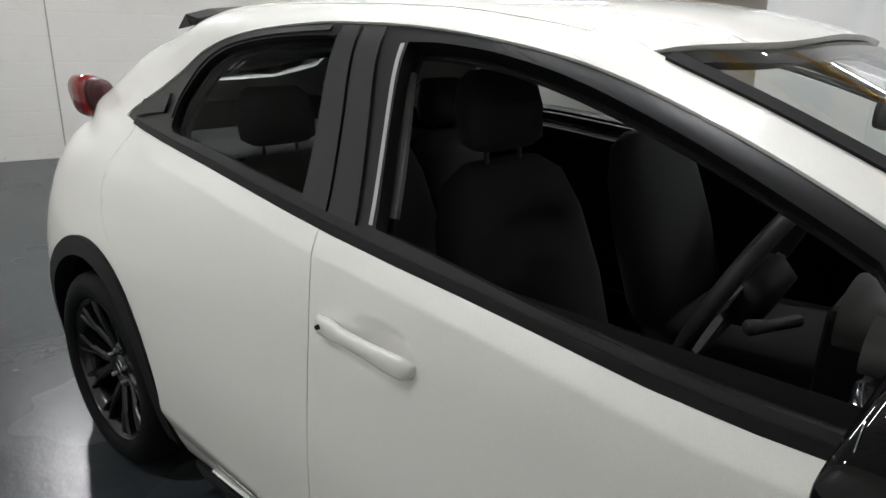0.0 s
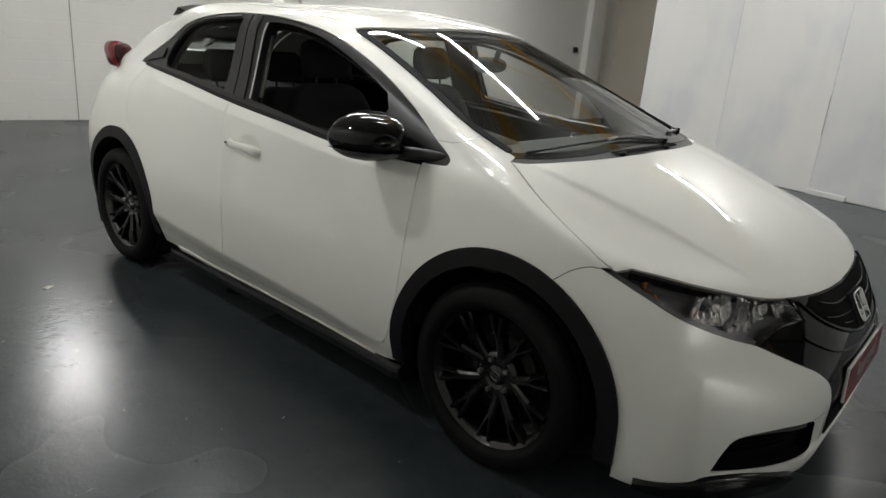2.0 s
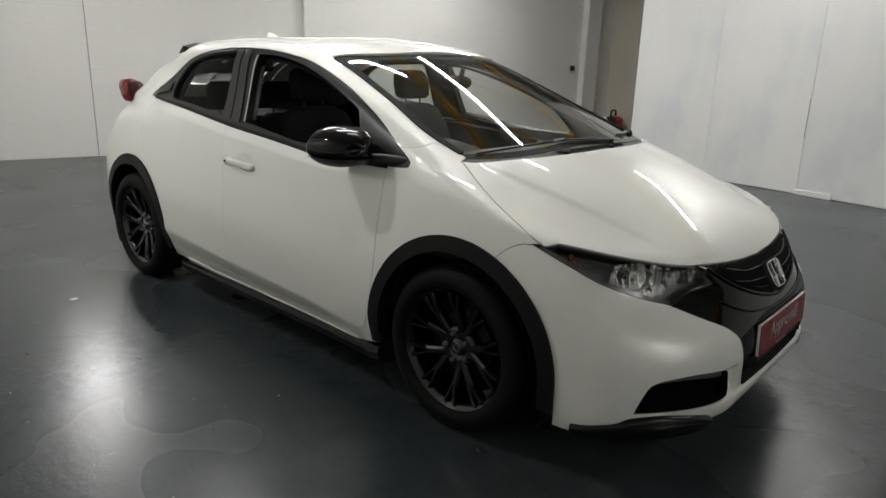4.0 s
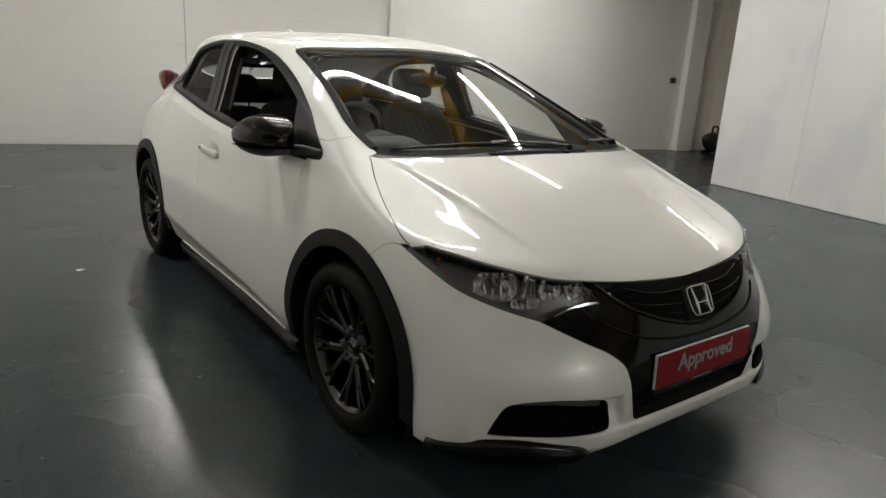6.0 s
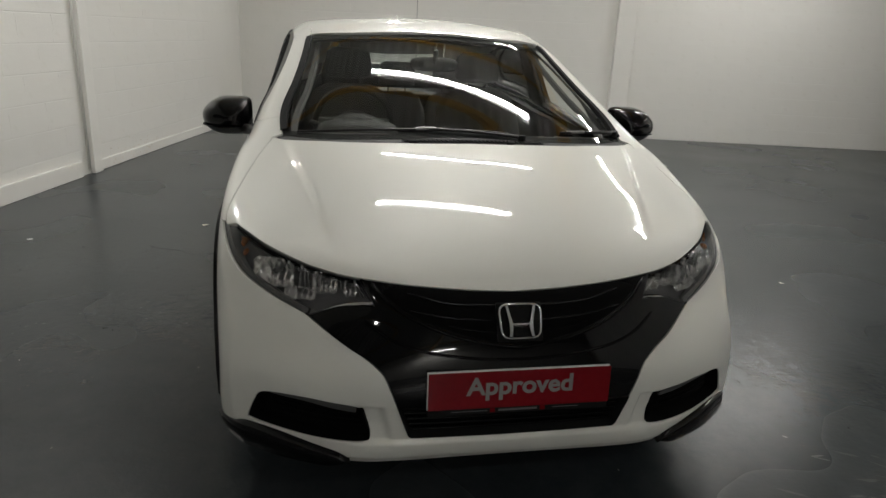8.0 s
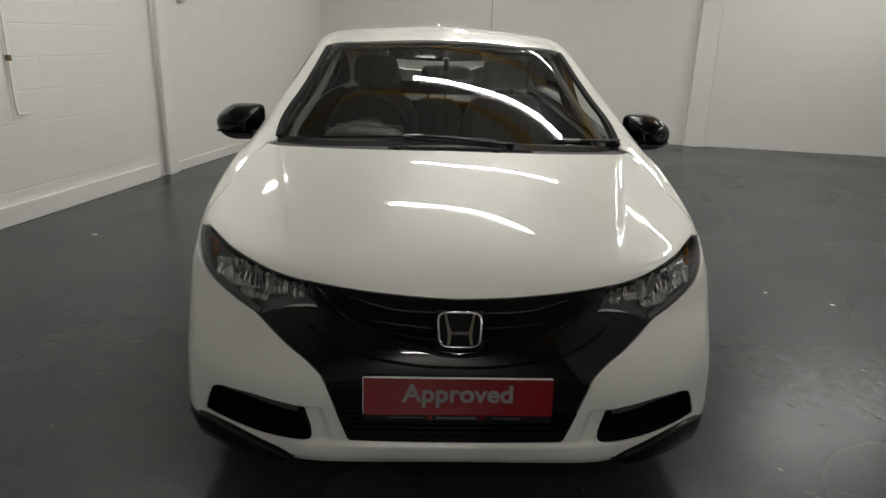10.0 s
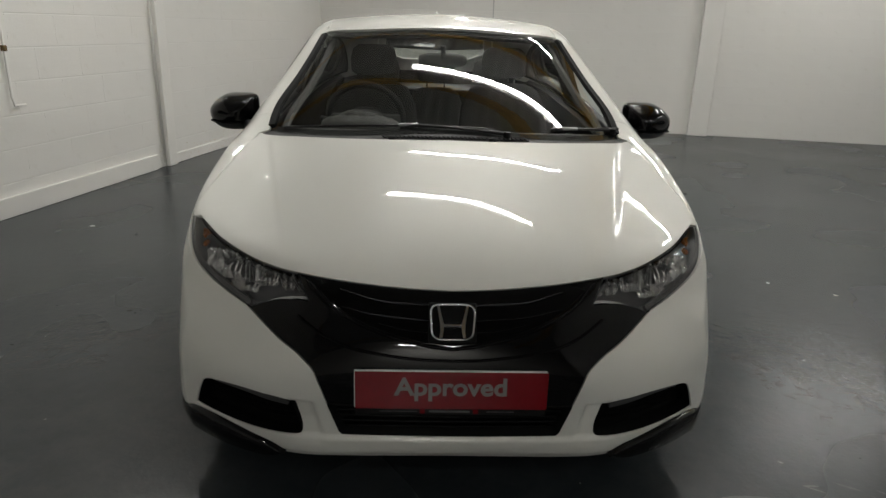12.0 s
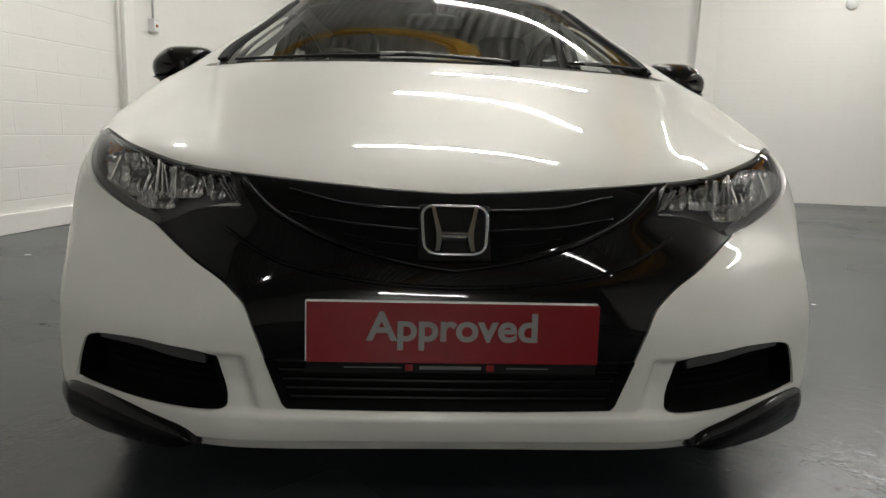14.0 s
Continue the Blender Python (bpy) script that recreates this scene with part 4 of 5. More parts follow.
def ridge(p, n):
    """The bonnet's long crease on each side: the middle stands proud of the flank."""
    a, b = np.array([1.23, -.655]), np.array([1.92, -.478])
    d = (b - a) / np.linalg.norm(b - a)
    rel = p[:, :2] - a
    along = rel @ d
    out = rel @ np.array([-d[1], d[0]])
    fade = np.clip((along + .05) / .12, 0, 1) * np.clip((.70 - along) / .30, 0, 1)
    step = np.clip((out + .022) / .028, 0, 1)
    step = step * step * (3 - 2 * step) * np.exp(-np.clip(out - .01, 0, None) / .16)
    # the panel arches a little above the line to the scuttle
    rise = .010 * (1 - smooth_step((p[:, 0] - 1.45) / .55)) - .45 * np.clip(1.62 - p[:, 0], 0, 1) ** 3
    rise = rise * np.clip(1 - (p[:, 1] / .74) ** 2, 0, 1)
    rise = rise + (.004 * smooth_step((2.04 - p[:, 0]) / .45) + .013 * smooth_step((1.80 - p[:, 0]) / .42)) * np.exp(-(p[:, 1] / .60) ** 4)
    rise = rise + .010 * smooth_step((np.abs(p[:, 1]) - .35) / .25) * np.clip(1 - ((p[:, 0] - 1.50) / .30) ** 2, 0, 1) * smooth_step((.80 - np.abs(p[:, 1])) / .15)
    return p + n * (fade * step * .0075)[:, None] + np.array([0, 0, 1.0]) * rise[:, None]


def smooth_step(f):
    f = np.clip(f, 0, 1)
    return f * f * (3 - 2 * f)


def smooth_roof(p, n):
    """The roof as one even dome."""
    x, q = (p[:, 0] + .5) / .9, (p[:, 1] / .6) ** 2
    terms = np.stack([x ** i * q ** j for i in range(6) for j in range(4)], 1)
    out = p.copy()
    out[:, 2] = terms @ np.linalg.lstsq(terms, p[:, 2], rcond=None)[0]
    return out


def lip(p, n):
    """The bumper's fins beside the grille, and the lip that runs out below it."""
    y, z = p[:, 1], p[:, 2]
    fin, fog_end = np.interp(z, [.255, .385], [-.341, -.375]), np.interp(z, [.299, .384], [-.398, -.434])
    front = p[:, 0] > 1.9
    hollow = smooth_step((fin - y) / .022) * (1 - smooth_step((fog_end - .012 - y) / .03)) * np.clip((z - .252) / .08, 0, 1) * (1 - smooth_step((z - .381) / .009))
    out = smooth_step((.284 - z) / .012) * smooth_step((z - .212) / .012) * smooth_step((y + .62) / .25)
    fold = np.exp(-to_line(p, [(1.74, -.84, .69), (1.83, -.81, .60), (1.897, -.774, .538), (1.921, -.80, .403), (1.931, -.795, .27)]) / .06)
    shelf = np.exp(-(to_line(p, [(1.897, -.774, .538), (1.988, -.64, .540), (2.083, -.471, .526)]) / .05) ** 2)
    return p - n * (hollow * front * .018)[:, None] + n * (out * front * .010)[:, None] + n * (.010 * fold + .004 * shelf)[:, None]


def crease(p, n):
    """The doors flare out to a crease above the sill and turn under below it."""
    line = np.interp(p[:, 0], [-.83, -.24, .15, .45, .70, .80], [.382, .338, .318, .305, .276, .262])
    up = p[:, 2] - line
    out = np.where(up > 0, np.exp(-np.clip(up, 0, None) / .085), np.clip(1 + up / .075, 0, 1))
    fade = smooth_step((.86 - p[:, 0]) / .25)
    # a shoulder runs along below the windows
    down = np.interp(p[:, 0], [x for x, _ in BELT[::-1]], [z for _, z in BELT[::-1]]) - p[:, 2]
    shoulder = np.where(down < .05, np.clip(down / .05, 0, 1), np.exp(-np.clip(down - .05, 0, None) / .10))
    shoulder = shoulder * smooth_step((.90 - p[:, 0]) / .25) * smooth_step((p[:, 0] + 1.12) / .25)
    return p + n * (.014 * out * fade + .010 * shoulder)[:, None]


def dish(p, n):
    """The hollow behind the front door's handle, above the door's crease."""
    r = ((p[:, 0] + .020) / .090) ** 2 + ((p[:, 2] - .842) / .048) ** 2
    return crease(p, n) - n * (.014 * np.clip(1 - r, 0, 1) ** 1.3)[:, None]


def to_line(p, pts):
    """The distance of each point from a polyline."""
    best = np.full(len(p), 9.0)
    for a, b in zip(pts, pts[1:]):
        a, b = np.array(a), np.array(b)
        f = np.clip((p - a) @ (b - a) / ((b - a) @ (b - a)), 0, 1)
        best = np.minimum(best, np.linalg.norm(p - (a + f[:, None] * (b - a)), axis=1))
    return best


def strip(name, path, width, mat, parent, lift=.004, depth=.008, side=-1, label="", half=False):
    """A band of the surface that follows a path, width metres wide."""
    a, b = path.copy(), path.copy()
    t = np.gradient(path, axis=0)
    su, sv = spline_at(PAD, path[:, 0], path[:, 1], du=True), spline_at(PAD, path[:, 0], path[:, 1], dv=True)
    for i in range(len(path)):
        w = np.cross(np.cross(su[i], sv[i]), su[i] * t[i, 0] + sv[i] * t[i, 1])
        step = np.linalg.lstsq(np.stack([su[i], sv[i]], 1), w / max(np.linalg.norm(w), 1e-12) * width / 2, rcond=None)[0]
        a[i], b[i] = path[i] + step, path[i] - step
    return surface_part(name, loop(a, back(b)), mat, parent, gap=0, lift=lift, depth=depth, side=side, label=label, half=half)


def on_skin(path, lift):
    p, n = skin(path[:, 0], path[:, 1])
    return p + n * lift


# ---- the car: painted panels and glass ----
surface_part("bonnet", loop(E_BF, back(E_BS), E_BR, middle(E_BR[-1, 1], E_BF[0, 1])), M_PAINT, car, half=True, shape=ridge, gap=.0022, fine=2.0, fair=200)
surface_part("roof", loop(back(E_WT), E_DITCH, E_RREAR, TOP_ROW), M_PAINT, car, half=True, gap=.0012, shape=smooth_roof, fine=1.5)
surface_part("windscreen", GLASS_W, M_GLASS, car, half=True, lift=-.004, gap=.001, depth=0).visible_shadow = False
E_WT_IN = E_WT + np.array([0.0, -.10])
surface_part("glass_border", loop(E_WT, middle(E_WT[-1, 1], E_WT_IN[-1, 1]), back(E_WT_IN)), M_DEEP, car, half=True, gap=0, lift=-.007, depth=.002, label="black printed edge of the windscreen")
E_WL_IN = E_WL + np.array([0.0, .09])
surface_part("glass_border", loop(E_WL, middle(E_WL[-1, 1], E_WL_IN[-1, 1]), back(E_WL_IN)), M_DEEP, car, half=True, gap=0, lift=-.007, depth=.002, label="black printed edge of the windscreen")
surface_part("scuttle_panel", loop(E_BR, middle(E_BR[-1, 1], E_WL[-1, 1]), back(E_WL)), M_SCUTTLE, car, half=True, lift=-.007, gap=.001, label="grey-black plastic scuttle below the windscreen")
surface_part("mask", MASK, M_GLOSSBLACK, car, half=True, gap=.002, depth=.02, label="gloss black nose panel")
surface_part("bumper", BUMPER, M_PAINT, car, holes=[FOG_LOOP, ARCH_F], half=True, gap=.0015, depth=.03, fine=2.4, shape=lip)
grille = surface_part("lower_grille", GRILLE, M_DEEP, car, half=True, gap=0, lift=-.05, depth=-.055, label="black lower grille")
for z in (.302, .320, .338, .356, .374):
    w = np.interp(z, [.29, .39], [.292, .335])
    path = np.array([near((2.146, y, z)) for y in np.linspace(-w, 0, 14)])
    pts = on_skin(path, -.022)
    pts[-1, 1] = 0
    part("slat", tube(bmesh.new(), list(pts) + [(x, -y, zz) for x, y, zz in pts[::-1][1:]], .0045, 6), M_BARS, grille)
REARGLASS = loop(line3([(-1.42, -.36, 1.335), (-1.60, -.37, 1.25), (-1.76, -.38, 1.13)]), np.array([near((-1.90, -.25, 1.13)), (NU, near((-1.93, 0, 1.13))[1])]), np.array([(NU, near((-1.46, 0, 1.36))[1]), near((-1.44, -.2, 1.355))]))
surface_part("tailgate", loop(E_RREAR, np.array([(NU, v) for v in np.linspace(E_RREAR[-1, 1], 1, 20)]), back(E_TAIL)), M_PAINT, car, holes=[REARGLASS], half=True, gap=.002)
E_BAR = np.array([near(p) for p in flow([(-1.60, -.36, 1.25), (-1.66, -.20, 1.262), (-1.69, -.02, 1.266)], 5)])
E_BAR[-1, 0] = NU
surface_part("rear_window", REARGLASS, M_TINT, car, half=True, gap=0, lift=-.006, depth=0).visible_shadow = False
for s in (-1, 1):
    surface_part("front_wing", WING, M_PAINT, car, holes=[ARCH_F], side=s, fine=1.4, gap=.0012, fair=200)
    front_door = surface_part("front_door", DOOR_F, M_PAINT, car, side=s, gap=.0016, fine=2.0, shape=dish)
    surface_part("rear_door", DOOR_R, M_PAINT, car, side=s, gap=.0010, fine=2.0, shape=crease)
    surface_part("side_frame", SIDE, M_PAINT, car, holes=[DLO, DOOR_F, DOOR_R, ARCH_R], side=s, gap=.0012, fine=1.2)
    surround = surface_part("window_surround", DLO, M_SATINBLACK, car, holes=[WIN_F, WIN_R], side=s, gap=.001, lift=-.004, depth=.03, label="satin black window frames and pillar trim")
    # the front windows are wound down
    surface_part("door_glass", WIN_R, M_TINT, car, side=s, gap=0, lift=-.016, depth=0).visible_shadow = False
    strip("belt_moulding", belt_between(-1.22, .90), .018, M_PLASTIC, surround, lift=.002, side=s)
    for panel in (PANEL_F, PANEL_R):
        surface_part("pillar_panel", panel, M_PILLAR, surround, gap=.001, lift=.002, depth=.006, side=s)
    strip("glass_channel", side_line([(-.110, 1.030), (-.132, 1.18), (-.152, 1.338)]), .009, M_CHANNEL, surround, lift=-.003, side=s, label="pale window channel")
    strip("window_seal", side_line([(-.97, 1.12), (-.965, 1.175), (-.895, 1.252), (-.78, 1.305), (-.64, 1.334), (-.50, 1.350), (-.36, 1.359)]), .012, M_PILLAR, surround, lift=.0, side=s)
    strip("quarter_cover", side_line([(-1.22, 1.115), (-1.12, 1.135), (-1.02, 1.150)]), .055, M_SATINBLACK, surround, lift=.004, side=s)
    # glazing edge beside the windscreen
    strip("pillar_seal", E_WS[1:-1] + np.array([-.045, 0.0]), .026, M_DEEP, car, lift=.005, depth=.012, side=s, label="black windscreen edge seal")
    strip("glass_border", E_WS[2:] + np.array([-.11, 0.0]), .016, M_DEEP, car, lift=-.007, depth=.002, side=s, label="black printed edge of the windscreen")
    strip("roof_moulding", E_DITCH[4:], .014, M_PAINT, car, lift=.0015, depth=.006, side=s)
    # wheel arch trims, sill skirt and splitter
    for cx, lo_z in ((1.31, .235), (-1.255, .26)):
        outer, inner = arch_arc(cx, .430, low=lo_z), arch_arc(cx, .372, low=lo_z)
        surface_part("arch_trim", loop(outer, back(inner)), M_PLASTIC, car, gap=0, lift=.011, depth=.05, side=s, label="dark plastic wheel arch trim")
    b = bmesh.new()
    prof = [(-.76, .186), (-.815, .184), (-.832, .176), (-.836, .160), (-.822, .125), (-.79, .110), (-.72, .110)]
    rings = [[b.verts.new((x, -s * (y + dy), z + dz)) for y, z in prof] for x, dy, dz in [(-.83, .012, .004), (-.80, .006, .004), (-.40, 0, .003), (.10, 0, 0), (.55, -.012, .004), (.86, -.036, .012), (.895, -.026, .012)]]
    for r0, r1 in zip(rings, rings[1:]):
        for k in range(len(prof) - 1):
            b.faces.new((r0[k], r0[k + 1], r1[k + 1], r1[k]))
    b.faces.new(rings[0])
    b.faces.new(rings[-1])
    part("side_skirt", b, M_SATINBLACK, car, "black side skirt", smooth=False)
    strip("sill_flange", E_SILL[4:-3], .026, M_PAINT, car, lift=.007, depth=.015, side=s)
    # the chunky lip at the bumper's lower corner
    top = [(1.80, -.850, .222), (1.87, -.825, .245), (1.94, -.782, .263), (1.967, -.752, .270), (2.026, -.671, .269), (2.076, -.576, .253), (2.103, -.505, .238), (2.108, -.470, .214)]
    edge = flow(top, 4)
    ways = np.gradient(edge, axis=0)
    rings = []
    for q, w, f in zip(edge, ways, np.linspace(0, 1, len(edge))):
        o = Vector((-w[1], w[0], 0)).normalized()
        o = o if o.x - o.y > 0 else -o
        zb = max(.188, q[2] - .085) if f < .8 else min(.188 + (f - .8) * .10, q[2] - .012)
        rings.append([Vector(((q[0] + o.x * d), (q[1] + o.y * d) * -s, z)) for d, z in ((-.03, q[2]), (.006, q[2] + .002), (.014, q[2] - .010), (.017, (q[2] + zb) / 2), (.010, zb + .004), (-.03, zb))])
    part("splitter", loft(bmesh.new(), rings), M_GLOSSBLACK, car, "gloss black lower splitter", smooth=True)
    # recess and slats are coloured as dark as their shade
    fog = surface_part("fog_recess", FOG_LOOP, M_RECESS_SHADE, car, gap=0, lift=-.045, depth=-.044, side=s, label="black fog lamp recess")
    strip("trim_bar", line3([(2.015, -.700, .392), (2.073, -.600, .394), (2.108, -.515, .384), (2.122, -.455, .378)]), .026, M_TRIMBAR, fog, lift=-.012, depth=.01, side=s, label="grey trim bar")
    for z in (.318, .335, .352, .369):
        path = np.array([on_front(y, z) for y in np.linspace(-.70, -.44, 9)])
        part("slat", tube(bmesh.new(), [(x, y * -s, zz) for x, y, zz in on_skin(path, -.03)], .0030, 6), M_RECESS_SHADE, fog)

# ---- the car: parts ----
def skin_frame(u, v, lift=0.0):
    """A frame on the surface: X towards the car's left, Y up the surface, Z outwards."""
    p, n = skin(u, v)
    z = Vector(n)
    x = Vector((0, 1, 0))
    x = (x - z * x.dot(z)).normalized()
    y = z.cross(x)
    m = Matrix((x, y, z)).transposed().to_4x4()
    m.translation = Vector(p) + z * lift
    return m


# the dark inner shell, the wheel housings and the floor pan
SHELL = loop(np.array([(u, .3) for u in np.linspace(0, NU, 90)]), np.array([(NU, v) for v in np.linspace(.3, 7.4, 12)]), np.array([(u, 7.4) for u in np.linspace(NU, 0, 90)]), np.array([(0.0, v) for v in np.linspace(7.4, .3, 12)]))
surface_part("inner_shell", SHELL, M_DEEP, car, holes=[ARCH_F, ARCH_R, LAMP, FOG_LOOP], half=True, gap=0, lift=-.075, depth=0, label="black inner structure")
part("floor_pan", boxes(((-1.95, -.55, .17), (1.95, .55, .21)), ((-.80, -.80, .17), (.86, .80, .21))), M_DEEP, car)
for s in (-1, 1):
    for cx in (1.30, -1.262):
        b = lathe(bmesh.new(), [(.405, s * .845), (.405, s * .52), (.02, s * .52)], 40, "Y", pose(cx, 0, .32))
        bmesh.ops.delete(b, geom=[f for f in b.faces if f.calc_center_median().z < .16], context="FACES")
        part("wheel_housing", b, M_DEEP, car)


# wheels
def wheel_parts(w):
    """A black alloy wheel: its axle along Y, its face towards -Y."""
    tread = [(.234, -.100), (.244, -.112), (.262, -.118), (.285, -.114), (.302, -.104), (.310, -.092), (.3145, -.075), (.3145, -.056), (.308, -.054), (.308, -.048), (.3155, -.046), (.3155, -.006), (.309, -.004), (.309, .004), (.3155, .006), (.3155, .046), (.308, .048), (.308, .054), (.3145, .056), (.3145, .075), (.302, .104), (.262, .118), (.234, .100)]
    part("tyre", lathe(bmesh.new(), tread, 72), M_RUBBER, w, "black rubber tyre", smooth=True)
    rim = [(.224, -.104), (.2265, -.097), (.219, -.090), (.209, -.086), (.203, -.070), (.198, -.03), (.196, .09), (.224, .10)]
    part("rim", lathe(bmesh.new(), rim, 72), M_RIM, w, smooth=True)
    part("brake_disc", lathe(bmesh.new(), [(.07, -.012), (.128, -.012), (.128, .010), (.07, .010)], 40, closed=True), M_DISC, w)
    part("drum", lathe(bmesh.new(), [(.002, .012), (.19, .012), (.19, .06)], 40), M_DEEP, w)
    part("hub", lathe(bmesh.new(), [(.001, -.052), (.034, -.052), (.040, -.056), (.062, -.062), (.078, -.056), (.086, -.035), (.086, .0)], 40), M_RIM, w, smooth=True)
    for k in range(5):
        base = 90 + 72 * k
        for d in (-1, 1):
            def bar(rows):
                rings = []
                for r, ang, half, front, back_y in rows:
                    a = radians(base + d * (ang + 4.5))
                    c, t = Vector((math.cos(a), 0, math.sin(a))) * r, Vector((-math.sin(a), 0, math.cos(a)))
                    rings.append([c + t * (half * .5) + Vector((0, front, 0)), c + t * half + Vector((0, front + .007, 0)), c + t * half * 1.15 + Vector((0, back_y, 0)), c - t * half * 1.15 + Vector((0, back_y, 0)), c - t * half + Vector((0, front + .007, 0)), c - t * (half * .5) + Vector((0, front, 0))])
                return rings
            # each spoke opens into a fork towards the rim
            b = loft(bmesh.new(), bar([(.050, 2, .0135, -.060, -.03), (.085, 7.0, .0140, -.067, -.034), (.118, 10.2, .0145, -.075, -.042), (.140, 11.6, .0170, -.080, -.046)]))
            for fork in (-1, 1):
                loft(b, bar([(.128, 11.0 + fork * 1.2, .0072, -.0785, -.044), (.150, 12.4 + fork * 3.2, .0068, -.084, -.048), (.175, 13.4 + fork * 4.6, .0066, -.089, -.052), (.209, 14.2 + fork * 5.6, .0080, -.094, -.06)]))
            part("spoke", b, M_RIM, w)
        a = radians(base + 36)
        nut = bmesh.new()
        lathe(nut, [(.0005, -.075), (.007, -.074), (.0085, -.070), (.0085, -.050)], 6, "Y", pose(math.cos(a) * .055, 0, math.sin(a) * .055))
        part("wheel_nut", nut, M_NUT, w, "dull steel nut")
    for piece in w.children:
        if piece.name.split(".")[0] in ("rim", "spoke"):
            piece.data.transform(Matrix.Diagonal((1.05, 1, 1.05, 1)))
    cap = part("centre_cap", lathe(bmesh.new(), [(.001, -.060), (.030, -.059), (.034, -.054)], 28), M_RIM, w, smooth=True)
    ring = [Vector((x, -.0615, z)) for x, z in oval(24, .016, .0145, 4)]
    part("emblem", tube(bmesh.new(), ring, .0016, 6, closed=True), M_CHROME, cap, "small chrome emblem")
    for sx in (-1, 1):
        part("emblem", tube(bmesh.new(), [(sx * .009, -.0615, .0125), (sx * .0065, -.0615, 0), (sx * .0075, -.0615, -.0125)], .0018, 6), M_CHROME, cap, "small chrome emblem")


def wheel(name, m):
    w = new(name)
    w.parent = car
    w.matrix_world = m
    return w


first = new("wheel", None)
first.parent = car
first.matrix_world = pose(1.29, -.765, .3145, 0, 18, 0)
wheel_parts(first)
for m in (pose(-1.270, -.765, .3145, 0, 40, 0), pose(1.29, .765, .3145, 0, 5, 180), pose(-1.270, .765, .3145, 0, 60, 180)):
    copy_thing(first, m)

# door handles, mirrors, lamps
for s in (-1, 1):
    pts = []
    for f, h, out in [(0, .012, .004), (.03, .020, .012), (.20, .021, .018), (.27, .018, .020), (.32, .015, .022), (.55, .0165, .024), (.78, .021, .024), (.92, .021, .019), (.98, .014, .010), (1, .006, .003)]:
        c = Vector((-.178 + .248 * f, -.874 - out * .7, .841 - .010 * f + .004 * math.sin(math.pi * f)))
        pts.append([Vector((c.x, (c.y + dy * .9) * -s, c.z + dz)) for dz, dy in oval(12, h, .011, 2.6)])
    handle = part("door_handle", loft(bmesh.new(), pts), M_PAINT, car, smooth=True)
    part("lock", lathe(bmesh.new(), [(.0003, -.004), (.0045, -.004), (.005, .004)], 14, "Y", pose(-.160, .8955 * s, .841) @ pose(0, 0, 0, 0, 0, 0 if s < 0 else 180)), M_DEEP, handle, "black keyhole")
    # the mirror's shell swells forward of a flat back
    mirror = new("door_mirror")
    mirror.parent = car
    mirror.matrix_world = pose(.745, -.925 * -s, 1.003)

    def shell_rings(z_lo, z_hi, grow=1.0):
        rings = []
        for x, k in [(-.060, .93), (-.058, .97), (-.045, .995), (-.02, 1.0), (.02, .975), (.06, .90), (.09, .78), (.112, .60), (.126, .38), (.132, .14)]:
            ring = []
            blunt, round_end = oval(36, .1025, .0800, 6.5), oval(36, .1025, .0810, 2.3)
            for yy, zz in [a if a[0] > 0 else b for a, b in zip(blunt, round_end)]:
                outer = max(0.0, -yy / .1025) ** 1.5
                z = zz * (k ** 1.15) * (1 - .34 * outer if zz > 0 else .98 - .12 * outer)
                ring.append(Vector((x - .022 * (abs(yy) / .1) ** 2 * (1 if yy < 0 else .3), (yy * (k ** .8) + .018 * (1 - k)) * -s, max(z_lo, min(z_hi, z * grow)))))
            rings.append(ring)
        return rings

    part("cover", loft(bmesh.new(), shell_rings(-.034, .2)), M_GLOSSBLACK, mirror, "gloss black mirror cover", smooth=True)
    part("base_cover", loft(bmesh.new(), shell_rings(-.2, -.036, .985)), M_PILLAR, mirror, "satin black lower mirror cover", smooth=True)
    part("mirror_glass", loft(bmesh.new(), [[Vector((x, yy * -s, zz)) for yy, zz in oval(30, .088, .066, 3)] for x in (-.0625, -.0615)]), M_CHROME, mirror)
    part("arm", loft(bmesh.new(), [[Vector((x + dx, y * -s, z + dz)) for dx, dz in oval(14, hx, hz, 2.6)] for x, y, z, hx, hz in [(.05, .06, -.040, .035, .022), (.09, .085, -.043, .045, .020), (.13, .100, -.039, .052, .019), (.19, .118, -.038, .050, .018), (.225, .130, -.038, .035, .013)]]), M_PILLAR, mirror, smooth=True)
    # headlamp: clear lens over a dark housing with bright reflectors
    lamp = surface_part("headlamp", LAMP, M_LENS, car, gap=.002, lift=-.001, depth=0, side=s, label="clear headlamp with chrome reflectors and amber indicator")
    lamp.visible_shadow = False
    surface_part("housing", LAMP, M_HOUSING, lamp, gap=.0015, lift=-.052, depth=-.048, side=s)
    strip("bezel", E_BF_LAMP, .016, M_GLOSSBLACK, lamp, lift=-.014, depth=.02, side=s, label="black upper bezel")
    strip("bezel", E_LO[2:], .032, M_BEZEL, lamp, lift=-.010, depth=.014, side=s, label="grey lower bezel")

    def cell(y, z, hw, hh, back_off, yaw, lens=.011):
        """A cut reflector, wider than tall, with its bulb shield."""
        p, n = skin(*on_front(y, z))
        m = pose(p[0] - back_off, y * -s, z, 0, 0, yaw * -s) @ pose(0, 0, 0, 0, 90, 0)
        rings = [[m @ Vector((dz * f, dy * f, -.045 * (1 - f * f) + .012 + (.005 if (k // 2) % 2 else -.003) * f)) for k, (dz, dy) in enumerate(oval(28, hh, hw, 4))] for f in (1.0, .84, .66, .46, .24)]
        reflector = part("reflector", loft(bmesh.new(), rings, caps=False), M_FACET, lamp)
